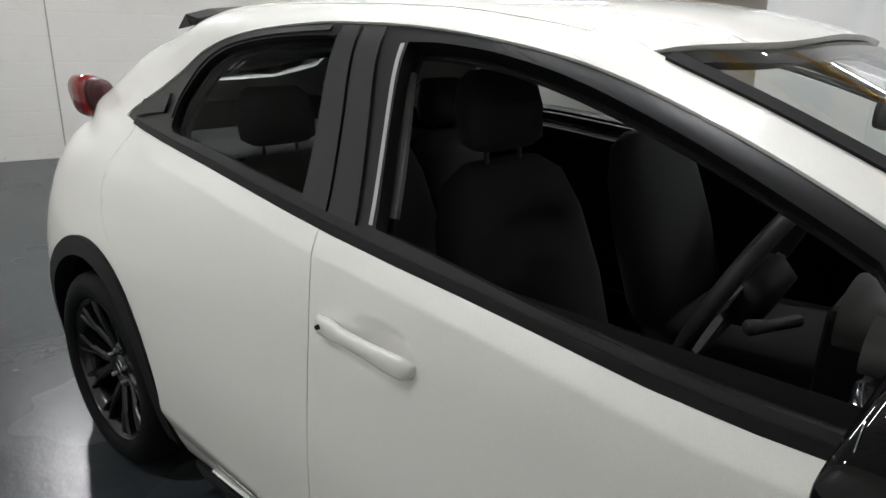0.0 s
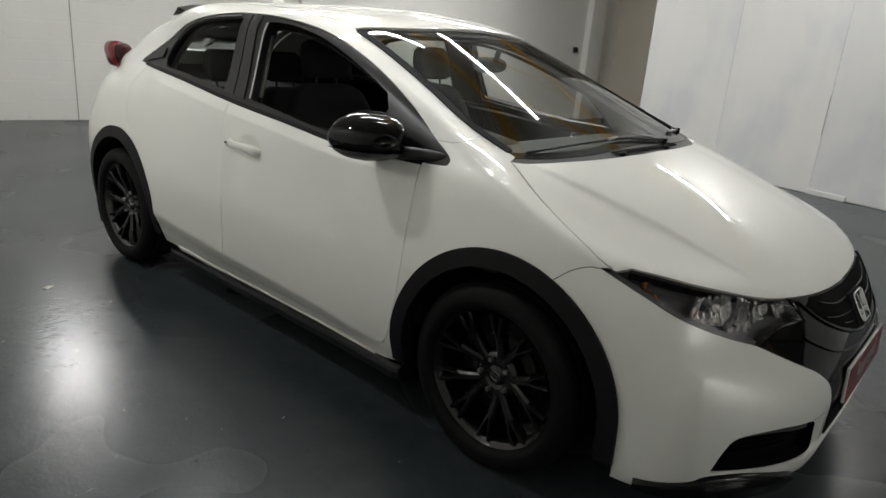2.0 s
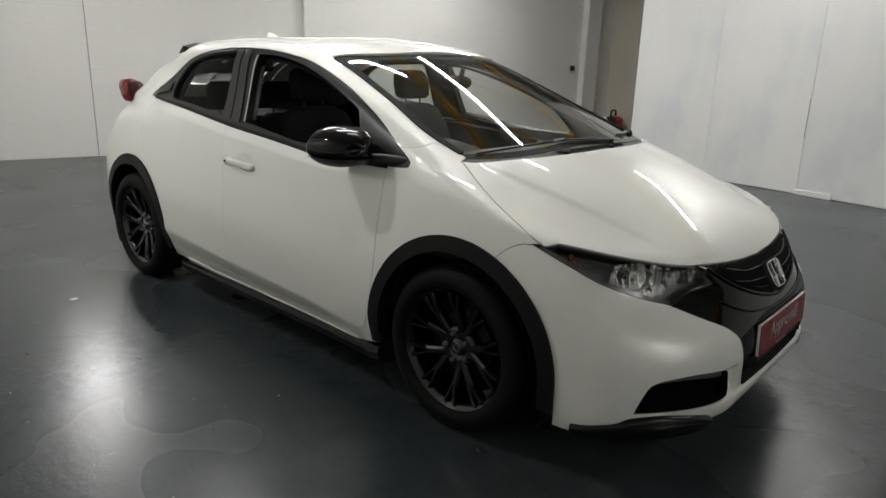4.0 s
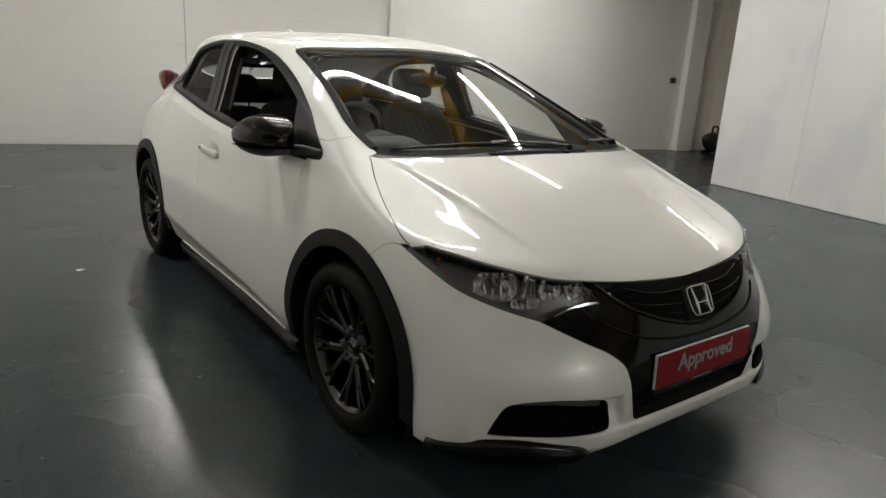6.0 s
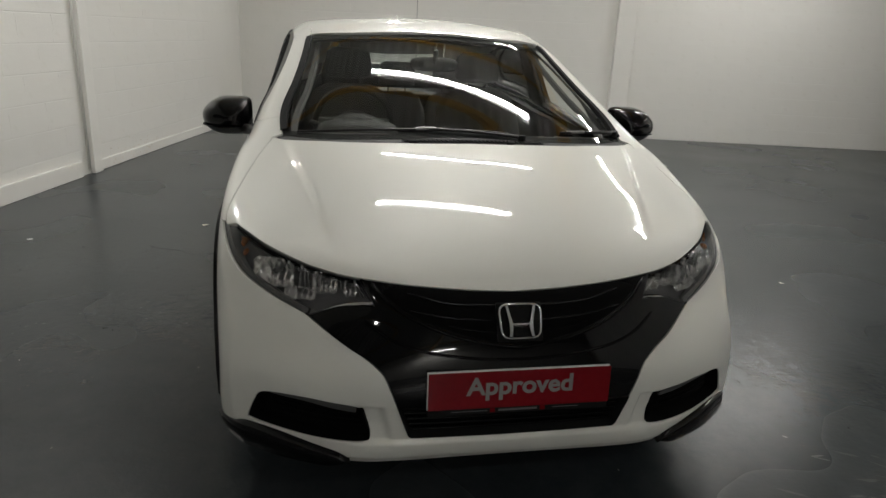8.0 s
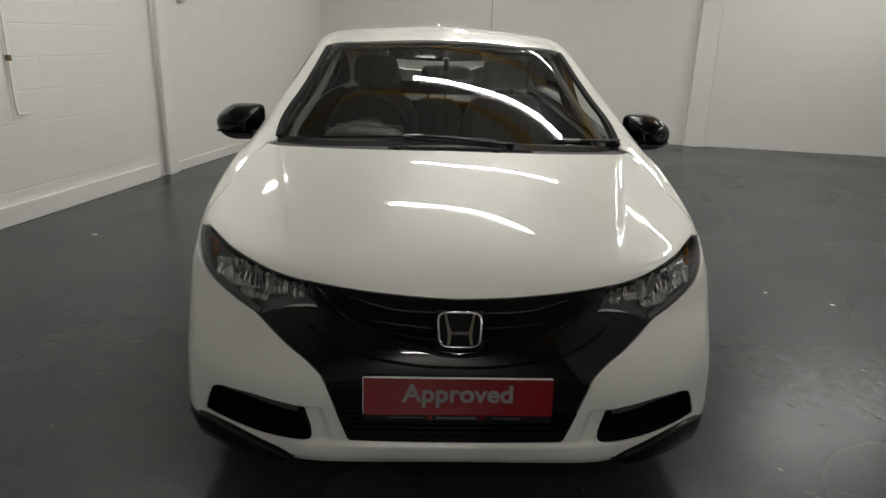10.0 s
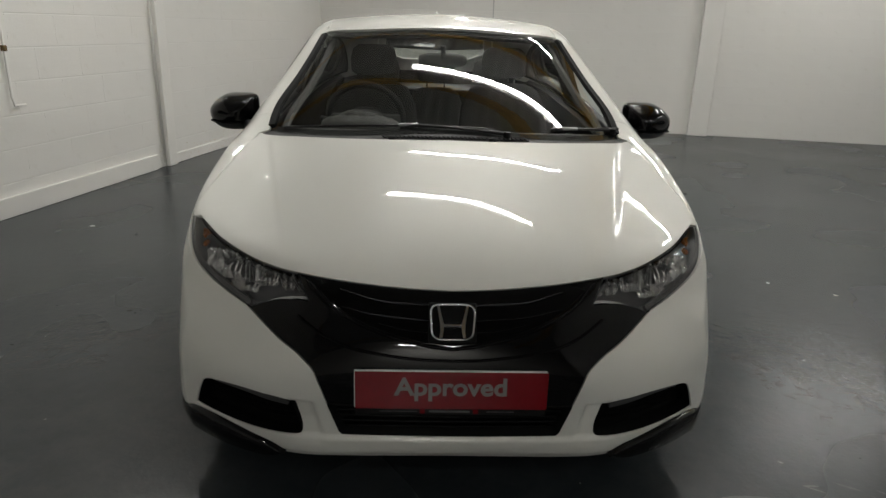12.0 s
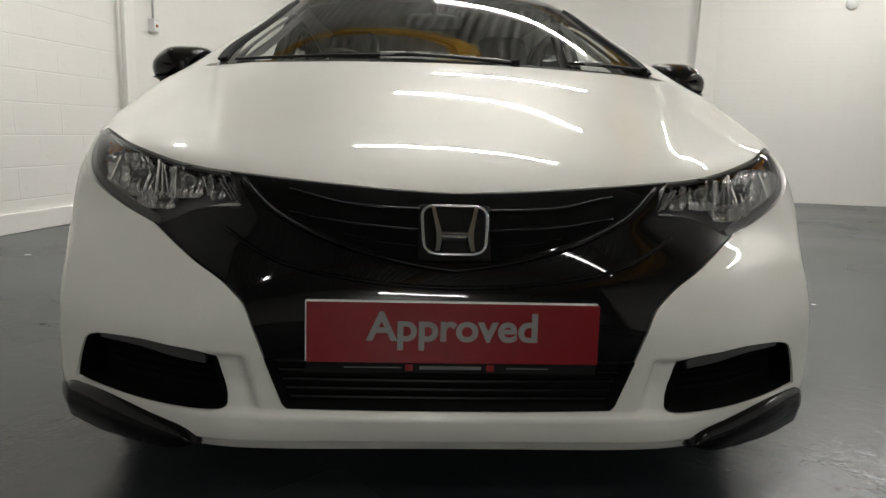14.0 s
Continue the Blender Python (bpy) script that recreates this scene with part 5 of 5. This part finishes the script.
        for k in range(5 if hw > .03 else 3):
            dy = hw * (-.78 + 1.56 * k / (4 if hw > .03 else 2))
            part("flute", tube(bmesh.new(), [m @ Vector((hh * f, dy * (1 - .12 * abs(f)), -.022 + .022 * abs(f) + .02 * (dy / hw) ** 2)) for f in (-.85, -.45, 0, .45, .85)], .0042 if hw > .03 else .003, 8), M_REFLECT, reflector, smooth=True)
        part("bulb", lathe(bmesh.new(), [(.001, .004), (lens * .7, .002), (lens, -.008), (lens, -.04)], 14, "Z", m), M_HOUSING, reflector, smooth=True)
        if lens > .01:
            part("bulb_ring", tube(bmesh.new(), [m @ Vector((math.cos(t) * lens, math.sin(t) * lens, .001)) for t in np.linspace(0, 2 * math.pi, 17)[:-1]], .0016, 6, closed=True), M_CHROME, reflector)

    cell(-.672, .692, .066, .046, .036, -26)
    cell(-.530, .686, .036, .034, .034, -10, .013)
    cell(-.600, .645, .048, .018, .036, -18, .004)
    cell(-.462, .680, .018, .026, .032, -6, .007)
    # upright chrome fins between the reflectors
    for y, z, hw, hh, lean in [(-.716, .700, .0025, .034, 26), (-.600, .694, .0035, .034, 8), (-.588, .690, .0022, .032, 2), (-.578, .688, .0022, .030, -6), (-.555, .686, .0020, .028, 4), (-.486, .680, .0022, .020, -14), (-.442, .676, .0014, .024, -30), (-.432, .674, .0014, .024, -30), (-.422, .672, .0012, .022, -30), (-.412, .670, .0012, .020, -30)]:
        p, _ = skin(*on_front(y, z))
        b = boxes(((-.012, -hw, -hh), (.006, hw, hh)), bevel=.0015)
        bmesh.ops.transform(b, matrix=pose(p[0] - .020, y * -s, z, lean * s, 0, 0), verts=b.verts)
        part("chrome_fin", b, M_REFLECT, lamp)
    # short steps under the upper bezel
    for k in range(7):
        y = -.66 + .014 * k
        p, _ = skin(*on_front(y, .712))
        b = boxes(((-.014, -.004, -.005), (.004, .004, .005)), bevel=.001)
        bmesh.ops.transform(b, matrix=pose(p[0] - .034, y * -s, .712 - .0015 * k, 20 * s, 0, 0), verts=b.verts)
        part("chrome_step", b, M_CHROME, lamp)
    for x, y, z, rx, ry, rz in [(1.712, -.772, .738, .018, .005, .012), (1.748, -.766, .714, .014, .005, .010), (1.722, -.776, .750, .005, .005, .005), (1.730, -.774, .730, .005, .005, .005)]:
        b = bmesh.new()
        bmesh.ops.create_icosphere(b, subdivisions=2, radius=1, matrix=Matrix.Translation((x - .012, y * -s, z)) @ pose(0, 0, 0, 0, 25, 40 * s) @ Matrix.Diagonal((rx, ry, rz, 1)))
        part("indicator", b, M_AMBER, lamp, "amber indicator lens", smooth=False)
    surface_part("ribbed_floor", loop(E_LO[-14:], E_LI[:9]), M_RIBBED, lamp, gap=.006, lift=-.022, depth=.01, side=s)
    crescent = line3([(1.985, -.545, .618), (2.002, -.490, .640), (2.020, -.440, .652), (2.030, -.405, .655)])
    strip("chrome_edge", crescent, .007, M_CHROME, lamp, lift=-.008, depth=.01, side=s)
    # tail lamp on the haunch
    def tail_ring(x, y, sc, grow=1.0):
        return [Vector((x, (y + dy * sc * grow * (1 if dz > 0 else 1 + dz * 5)) * -s, 1.098 + dz * sc * grow * (1 if dz > 0 else 1.5))) for dy, dz in oval(20, .048, .062, 2.6)]
    tail = part("tail_lamp", loft(bmesh.new(), [tail_ring(x, y, sc) for x, y, sc in [(-1.88, -.548, .9), (-1.93, -.556, 1.0), (-1.99, -.558, .95), (-2.03, -.552, .75), (-2.05, -.548, .3)]]), M_TAIL, car, "dark red tail lamp", smooth=True)
    part("clear_section", loft(bmesh.new(), [tail_ring(x, y, sc) for x, y, sc in [(-1.825, -.53, .55), (-1.845, -.537, .78), (-1.879, -.546, .895)]]), M_CLEARLENS, tail, "grey clear section of the lamp", smooth=True)
    # the tailgate's roof spoiler fins
    part("spoiler_fin", loft(bmesh.new(), [[Vector((x + dx, (y + dy) * -s, z + dz)) for dx, dz, dy in ((-.05, -.035, 0), (.03, -.025, 0), (.05, .0, .02), (-.03, .012, .02))] for x, y, z in [(-1.36, -.455, 1.368), (-1.38, -.36, 1.388), (-1.40, -.18, 1.405), (-1.40, 0, 1.408)]]), M_GLOSSBLACK, car, "gloss black roof spoiler")

# grille bars and emblem
for pts, r in (([(2.131, 0, .552), (2.126, .076, .561), (2.114, .18, .584), (2.09, .268, .613), (2.055, .341, .648), (2.004, .406, .699)], .009), ([(2.142, 0, .522), (2.14, .096, .525), (2.133, .199, .536), (2.119, .285, .55), (2.094, .355, .572), (2.05, .43, .61)], .007), ([(2.073, .05, .655), (2.066, .196, .662), (2.035, .31, .684)], .005), ([(2.099, .05, .619), (2.089, .204, .63), (2.066, .305, .645)], .005), ([(2.112, .05, .592), (2.108, .13, .597), (2.098, .20, .610)], .0045)):
    path = line3([(x, -y, z) for x, y, z in pts], 5)
    r *= .6
    q = on_skin(path, r * .2)
    if pts[0][1] == 0:
        q[0, 1] = 0
        part("grille_bar", tube(bmesh.new(), [(x, -y, z) for x, y, z in q[::-1]] + [tuple(p) for p in q[1:]], r, 10), M_BARS, car, smooth=True)
    else:
        for s in (-1, 1):
            part("grille_bar", tube(bmesh.new(), [(x, y * -s, z) for x, y, z in q], r, 8), M_BARS, car, smooth=True)
# a flat sheet on the mask, coloured as the shade of the opening
surface_part("grille_opening", loop(np.array([(0.0, near((2.13, 0, .562))[1])]), line3([(2.126, -.076, .568), (2.110, -.18, .592), (2.086, -.268, .622), (2.055, -.33, .652), (2.02, -.375, .683)]), line3([(2.012, -.33, .694), (2.026, -.22, .684), (2.034, -.10, .679)]), np.array([(0.0, near((2.04, 0, .677))[1])])), M_RECESS_SHADE, car, half=True, gap=0, lift=.0012, depth=0, label="near-black sheet for the shade in the upper grille opening")
M_BADGE = skin_frame(*near((2.10, 0, .617)), lift=.014)
emblem = new("emblem")
emblem.parent = car
emblem.matrix_world = M_BADGE
part("ring", tube(bmesh.new(), [Vector((x * (1 + .06 * y / .05), y, 0)) for x, y in oval(48, .0585, .0475, 5)], .0032, 10, closed=True), M_CHROME, emblem, "chrome ring", smooth=True)
part("backing", boxes(((-.066, -.055, -.016), (.066, .055, -.010)), bevel=.004), M_DEEP, emblem)
for s in (-1, 1):
    b = bmesh.new()
    rings = [[Vector((s * (cx - w), y, -.006)), Vector((s * (cx + w), y, -.006)), Vector((s * (cx + w * .6), y, .007)), Vector((s * (cx - w * .6), y, .007))] for cx, w, y in [(.040, .0055, .044), (.034, .0065, .016), (.029, .0085, -.006), (.029, .0075, -.025), (.032, .0065, -.043)]]
    part("bar", loft(b, rings), M_CHROME, emblem)
part("bar", loft(bmesh.new(), [[Vector((x, -.018, -.006)), Vector((x, .002, -.006)), Vector((x, -.0065, .006)), Vector((x, -.0095, .006))] for x in (-.027, 0, .027)]), M_CHROME, emblem)

# show plate on the nose
plate = new("show_plate")
plate.parent = car
plate.matrix_world = Matrix.Translation((2.163, 0, .444)) @ Matrix(((0, 0, 1, 0), (1, 0, 0, 0), (0, 1, 0, 0), (0, 0, 0, 1))) @ pose(0, 0, 0, -3.2, 0, 0)
part("board", boxes(((-.2645, -.0555, -.010), (.262, .0572, -.0004)), bevel=.003), M_WHITE, plate, "white plate edge")
part("face", boxes(((-.2615, -.055, -.0005), (.2635, .0545, .0025)), bevel=.0008), M_RED, plate, "red plate face")
fc = bpy.data.curves.new("word", "FONT")
fc.body, fc.size, fc.align_x, fc.align_y, fc.extrude, fc.offset = "Approved", .076, "CENTER", "CENTER", .0006, .0019
tmp = bpy.data.objects.new("word", fc)
scene.collection.objects.link(tmp)
word_mesh = bpy.data.meshes.new_from_object(tmp.evaluated_get(bpy.context.evaluated_depsgraph_get()))
bpy.data.objects.remove(tmp)
word_mesh.materials.clear()
word_mesh.materials.append(M_LETTER)
word = new("word", word_mesh)
word.parent = plate
word.matrix_local = pose(.0, .009, .0034) @ Matrix.Diagonal((1.0, .95, 1, 1))
word["label"] = "pale grey word Approved"
part("holder", boxes(((-.262, -.076, -.010), (.262, -.054, -.002)), bevel=.002), M_DEEP, plate)
part("print_bar", boxes(((-.195, -.0655, -.0022), (-.092, -.0636, -.0014))), M_PRINT, plate, "small grey print")
part("print_bar", boxes(((-.060, -.0675, -.0022), (.052, -.0615, -.0014))), M_PRINT, plate, "small grey print")
part("print_bar", boxes(((.098, -.0655, -.0022), (.175, -.0636, -.0014))), M_PRINT, plate, "small grey print")
for x in (-.078, .068):
    part("print_square", boxes(((x - .007, -.0705, -.0022), (x + .007, -.0585, -.0014))), M_RED, plate, "small red square")

# the spoiler bar across the rear screen
for s in (-1, 1):
    strip("spoiler_bar", E_BAR, .060, M_GLOSSBLACK, car, lift=.003, depth=.05, side=s, label="black spoiler bar across the rear screen")

# wipers, aerial, washer jets
for arm, blade in ((((1.262, .225, .995), (1.236, .02, 1.012), (1.222, -.15, 1.018)), ((1.236, .18, 1.012), (1.222, -.15, 1.016), (1.172, -.62, .992))), (((1.135, .655, .998), (1.16, .57, 1.01), (1.19, .46, 1.012)), ((1.10, .69, 1.010), (1.175, .50, 1.011), (1.20, .40, 1.010)))):
    def lifted(pts, h):
        out = []
        for x, y, z in pts:
            p, n = skin(*near((x, -abs(y), z)))
            out.append(Vector((p[0] + n[0] * h, math.copysign(p[1] + n[1] * h, y) if abs(y) > .01 else 0, p[2] + n[2] * h)))
        return out
    a3, b3 = lifted(arm, .005), lifted(blade, .002)
    def smooth_pts(q, k=6):
        return [q[0] * (1 - t) ** 2 + (q[1] * 2 - (q[0] + q[2]) / 2) * 2 * t * (1 - t) + q[2] * t * t for t in np.linspace(0, 1, 2 * k + 1)]
    wiper = new("wiper")
    wiper.parent = car
    part("arm", tube(bmesh.new(), smooth_pts(a3), [.007] * 3 + [.005] * 10, 8), M_PILLAR, wiper, smooth=True)
    part("blade", tube(bmesh.new(), smooth_pts(b3), .0045, 8), M_SATINBLACK, wiper, smooth=True)
    part("joint", tube(bmesh.new(), [a3[2] + Vector((0, -.03, 0)), a3[2] + Vector((0, .045, .002))], .006, 10), M_STEELGREY, wiper, "grey metal wiper joint")
    part("pivot", tube(bmesh.new(), [a3[0] - Vector((0, 0, .025)), a3[0] + Vector((0, 0, .008))], .014, 12), M_PLASTIC, wiper)
for y in (-.20, .17):
    p, n = skin(*near((1.30, -abs(y), .972)))
    b = bmesh.new()
    bmesh.ops.create_icosphere(b, subdivisions=2, radius=.013, matrix=Matrix.Translation((p[0], y, p[2] + .002)) @ Matrix.Diagonal((1, 1.3, .7, 1)))
    part("washer_jet", b, M_PLASTIC, car, smooth=True)
vent = new("scuttle_vent")
vent.parent = car
for k in range(34):
    y = -.23 + .016 * k
    p, n = skin(*near((1.306 - .09 * y * y, -abs(y), .972)))
    b = boxes(((-.012, -.0045, -.003), (.012, .0045, .0012)))
    bmesh.ops.transform(b, matrix=pose(p[0] - .020, y, p[2] + .006, 0, 12, 25), verts=b.verts)
    part("vent_slot", b, M_DEEP, vent)
part("aerial", loft(bmesh.new(), [[Vector((x + dx, dy, z)) for dx, dy in oval(16, l, w, 2.2)] for x, l, w, z in [(-1.03, .085, .035, 1.418), (-1.035, .078, .030, 1.435), (-1.05, .060, .020, 1.452), (-1.07, .036, .010, 1.470), (-1.085, .014, .004, 1.480)]]), M_PAINT, car, "white shark-fin aerial", smooth=True)

# ---- the car: cabin ----
surface_part("roof_lining", loop(back(E_WT), E_DITCH, E_RREAR, TOP_ROW), M_LINING, car, half=True, gap=.0, lift=-.040, depth=0)
for s in (-1, 1):
    surface_part("inner_frame", DLO, M_TRIM, car, holes=[WIN_F, WIN_R], side=s, gap=.002, lift=-.05, depth=.01)
    strip("pillar_lining", E_WS + np.array([-.26, 0.0]), .022, M_LINING, car, lift=-.045, depth=.02, side=s, label="pale pillar lining")
    strip("belt_anchor", side_line([(-.106, 1.050), (-.126, 1.17), (-.150, 1.300)]), .034, M_GREYTRIM, car, lift=-.040, depth=.01, side=s, label="grey inner pillar cover")
    card = loop(belt_between(-1.15, .95), np.array([(on_side(.95, .5)[0], 2.0), (on_side(-1.15, .5)[0], 2.0)]))
    surface_part("door_card", card, M_TRIM, car, side=s, gap=0, lift=-.070, depth=.03)


def seat(x, y, z, wide):
    ob = new("seat")
    ob.parent = car
    ob.matrix_world = pose(x, y, z)
    w = wide / 2
    part("cushion", loft(bmesh.new(), [[Vector((xx, dy, zz + dz)) for dy, dz in oval(22, hw, hz, 3.5)] for xx, zz, hw, hz in [(-.24, .02, w * .80, .07), (-.20, .02, w * .96, .085), (.0, .025, w, .085), (.18, .04, w, .085), (.25, .045, w * .92, .07), (.28, .04, w * .7, .04)]]), M_CLOTH, ob, smooth=True)
    part("backrest", loft(bmesh.new(), [[Vector((xx + dx, dy, zz)) for dy, dx in oval(22, hw, hd, 3.5)] for xx, zz, hw, hd in [(-.22, .06, w * .90, .06), (-.23, .12, w, .075), (-.29, .30, w * 1.03, .075), (-.345, .46, w * .96, .065), (-.375, .55, w * .78, .055), (-.385, .585, w * .5, .035)]]), M_CLOTH, ob, smooth=True)
    for d in (-1, 1):
        part("headrest_post", tube(bmesh.new(), [(-.38, d * .06, .56), (-.392, d * .06, .66)], .006, 6), M_SOOT, ob)
    part("headrest", loft(bmesh.new(), [[Vector((xx + dx, dy, zz)) for dy, dx in oval(20, hw, hd, 3.2)] for xx, zz, hw, hd in [(-.385, .615, .095, .030), (-.388, .632, .125, .046), (-.40, .70, .130, .052), (-.41, .755, .118, .045), (-.415, .78, .085, .028)]]), M_CLOTH, ob, smooth=True)
    return ob


for y in (-.37, .37):
    seat(.235, y, .50, .50)
for y in (-.38, 0.0, .38):
    seat(-.60, y, .40, .40)
part("dashboard", loft(bmesh.new(), [[(x, y, z) for x, z in ((1.22, .60), (1.20, .93), (1.05, .965), (.86, .955), (.70, .925), (.62, .86), (.60, .75), (.66, .58))] for y in (-.70, -.4, 0, .4, .70)]), M_DASH, car, "dark moulded dashboard")
part("binnacle", loft(bmesh.new(), [[(x, -.37 + dy, z + dz) for dy, dz in oval(18, hw, hh, 2.6)] for x, z, hw, hh in [(.86, .94, .17, .04), (.72, .945, .18, .055), (.62, .935, .17, .05)]]), M_DASH, car, smooth=True)
part("console", boxes(((-.10, -.11, .25), (.66, .11, .52)), ((.50, -.14, .45), (.68, .14, .86)), bevel=.03), M_TRIM, car)
steer = new("steering_wheel")
steer.parent = car
steer.matrix_world = pose(.405, -.37, .945, 0, -66, 0)
part("rim", tube(bmesh.new(), [(math.cos(a) * .182, math.sin(a) * .182, 0) for a in np.linspace(0, 2 * math.pi, 49)[:-1]], .0155, 10, closed=True), M_TRIM, steer, smooth=True)
part("boss", loft(bmesh.new(), [[(dx, dy, z) for dx, dy in oval(18, a, b, 2.6)] for a, b, z in ((.055, .065, -.06), (.070, .085, -.02), (.060, .075, .005))]), M_TRIM, steer, smooth=True)
for a in (0, 90, 180):
    part("spoke", loft(bmesh.new(), [[Vector((math.cos(radians(a + 90)) * r - math.sin(radians(a + 90)) * d, math.sin(radians(a + 90)) * r + math.cos(radians(a + 90)) * d, z)) for d, z in ((-w, -.012), (w, -.012), (w, .004), (-w, .004))] for r, w in ((.05, .028), (.11, .020), (.18, .022))]), M_GREYTRIM, steer)
for y in (-.60, .60):
    part("air_vent", tube(bmesh.new(), [(.655 - .02 * math.sin(a), y + math.cos(a) * .045, .875 + math.sin(a) * .045) for a in np.linspace(0, 2 * math.pi, 25)[:-1]], .008, 8, closed=True), M_CHROME, car, "silver ring of an air vent", smooth=True)
part("gauge_hood", loft(bmesh.new(), [[(x, -.37 + dy, z + dz) for dy, dz in oval(18, hw, hh, 2.4)] for x, z, hw, hh in [(.74, .955, .10, .05), (.64, .955, .11, .06), (.57, .945, .10, .055)]]), M_DASH, car, smooth=True)
part("column_stalk", tube(bmesh.new(), [(.50, -.37, .90), (.49, -.50, .93), (.48, -.58, .95)], [.012, .010, .013], 8), M_TRIM, car, smooth=True)
part("parcel_shelf", boxes(((-1.72, -.50, .93), (-1.12, .50, .955)), bevel=.01), M_TRIM, car)
part("boot_tub", boxes(((-1.90, -.55, .40), (-1.15, .55, .45))), M_TRIM, car)
part("rear_mirror", loft(bmesh.new(), [[(x, dy, 1.235 + dz) for dy, dz in oval(20, .115 * k, .034 * k, 3)] for x, k in ((.50, .9), (.515, 1), (.54, .8), (.55, .4))]), M_TRIM, car, smooth=True)
part("mirror_stem", tube(bmesh.new(), [(.54, 0, 1.24), (.56, 0, 1.30)], .012, 8), M_TRIM, car)

# ---- blocks of the walls and boards of the partition ----
def block_mesh(l, h, d=.0014, r=.004):
    """One painted block face, its bed joints softened and its ends filled with paint."""
    P = [(0, 0, 0), (l, 0, 0), (l, 0, h), (0, 0, h), (0, d, r), (l, d, r), (l, d, h - r), (0, d, h - r)]
    F = [(4, 7, 6, 5), (0, 4, 5, 1), (1, 5, 6, 2), (2, 6, 7, 3), (3, 7, 4, 0)]
    me = bpy.data.meshes.new("block")
    me.from_pydata(P, [], F)
    me.materials.append(M_WALL)
    return me


COURSE, LONG = .232, .462
full = block_mesh(LONG - .0004, COURSE - .003)
half_block = block_mesh(LONG / 2 - .0004, COURSE - .003)


def lay(wall, a0, a1, rows, along_x):
    """Courses in stretcher bond on a wall, from a0 to a1 along it."""
    for j in range(rows):
        a = a0
        first_one = True
        while a < a1 - .1:
            me, l = (half_block, LONG / 2) if (first_one and j % 2) or a + LONG > a1 + .02 else (full, LONG)
            first_one = False
            if a + l > a1 + .02:
                break
            ob = new("block", me)
            ob.parent = wall
            jig = random.uniform(-.0001, .0001)
            if along_x:
                ob.matrix_local = Matrix.Translation((a, .0005 + jig, .0015 + j * COURSE))
            else:
                ob.matrix_local = Matrix(((0, 1, 0, .0005 + jig), (-1, 0, 0, a + l - .0004), (0, 0, 1, .0015 + j * COURSE), (0, 0, 0, 1)))
            a += l


lay(wall_side, 1.2, 7.4, 14, True)
lay(wall_back, 0.05, 5.53, 11, False)
lay(wall_back, 5.84, 11.45, 11, False)
board_full = boxes(((0, -.006, 0), (1.216, 0, 2.436)), bevel=.002)
me_board = bpy.data.meshes.new("board")
board_full.to_mesh(me_board)
board_full.free()
me_board.materials.append(M_BOARD)
for k in range(8):
    for z in (.006, 2.446):
        if z > 1 and HEIGHT - z < 1:
            continue
        ob = new("board", me_board)
        ob.parent = partition
        ob.matrix_local = Matrix.Translation((3.52 + 1.22 * k, 8.998, z)) @ Matrix.Diagonal((1, 1, 1 if z < 1 else .66, 1))
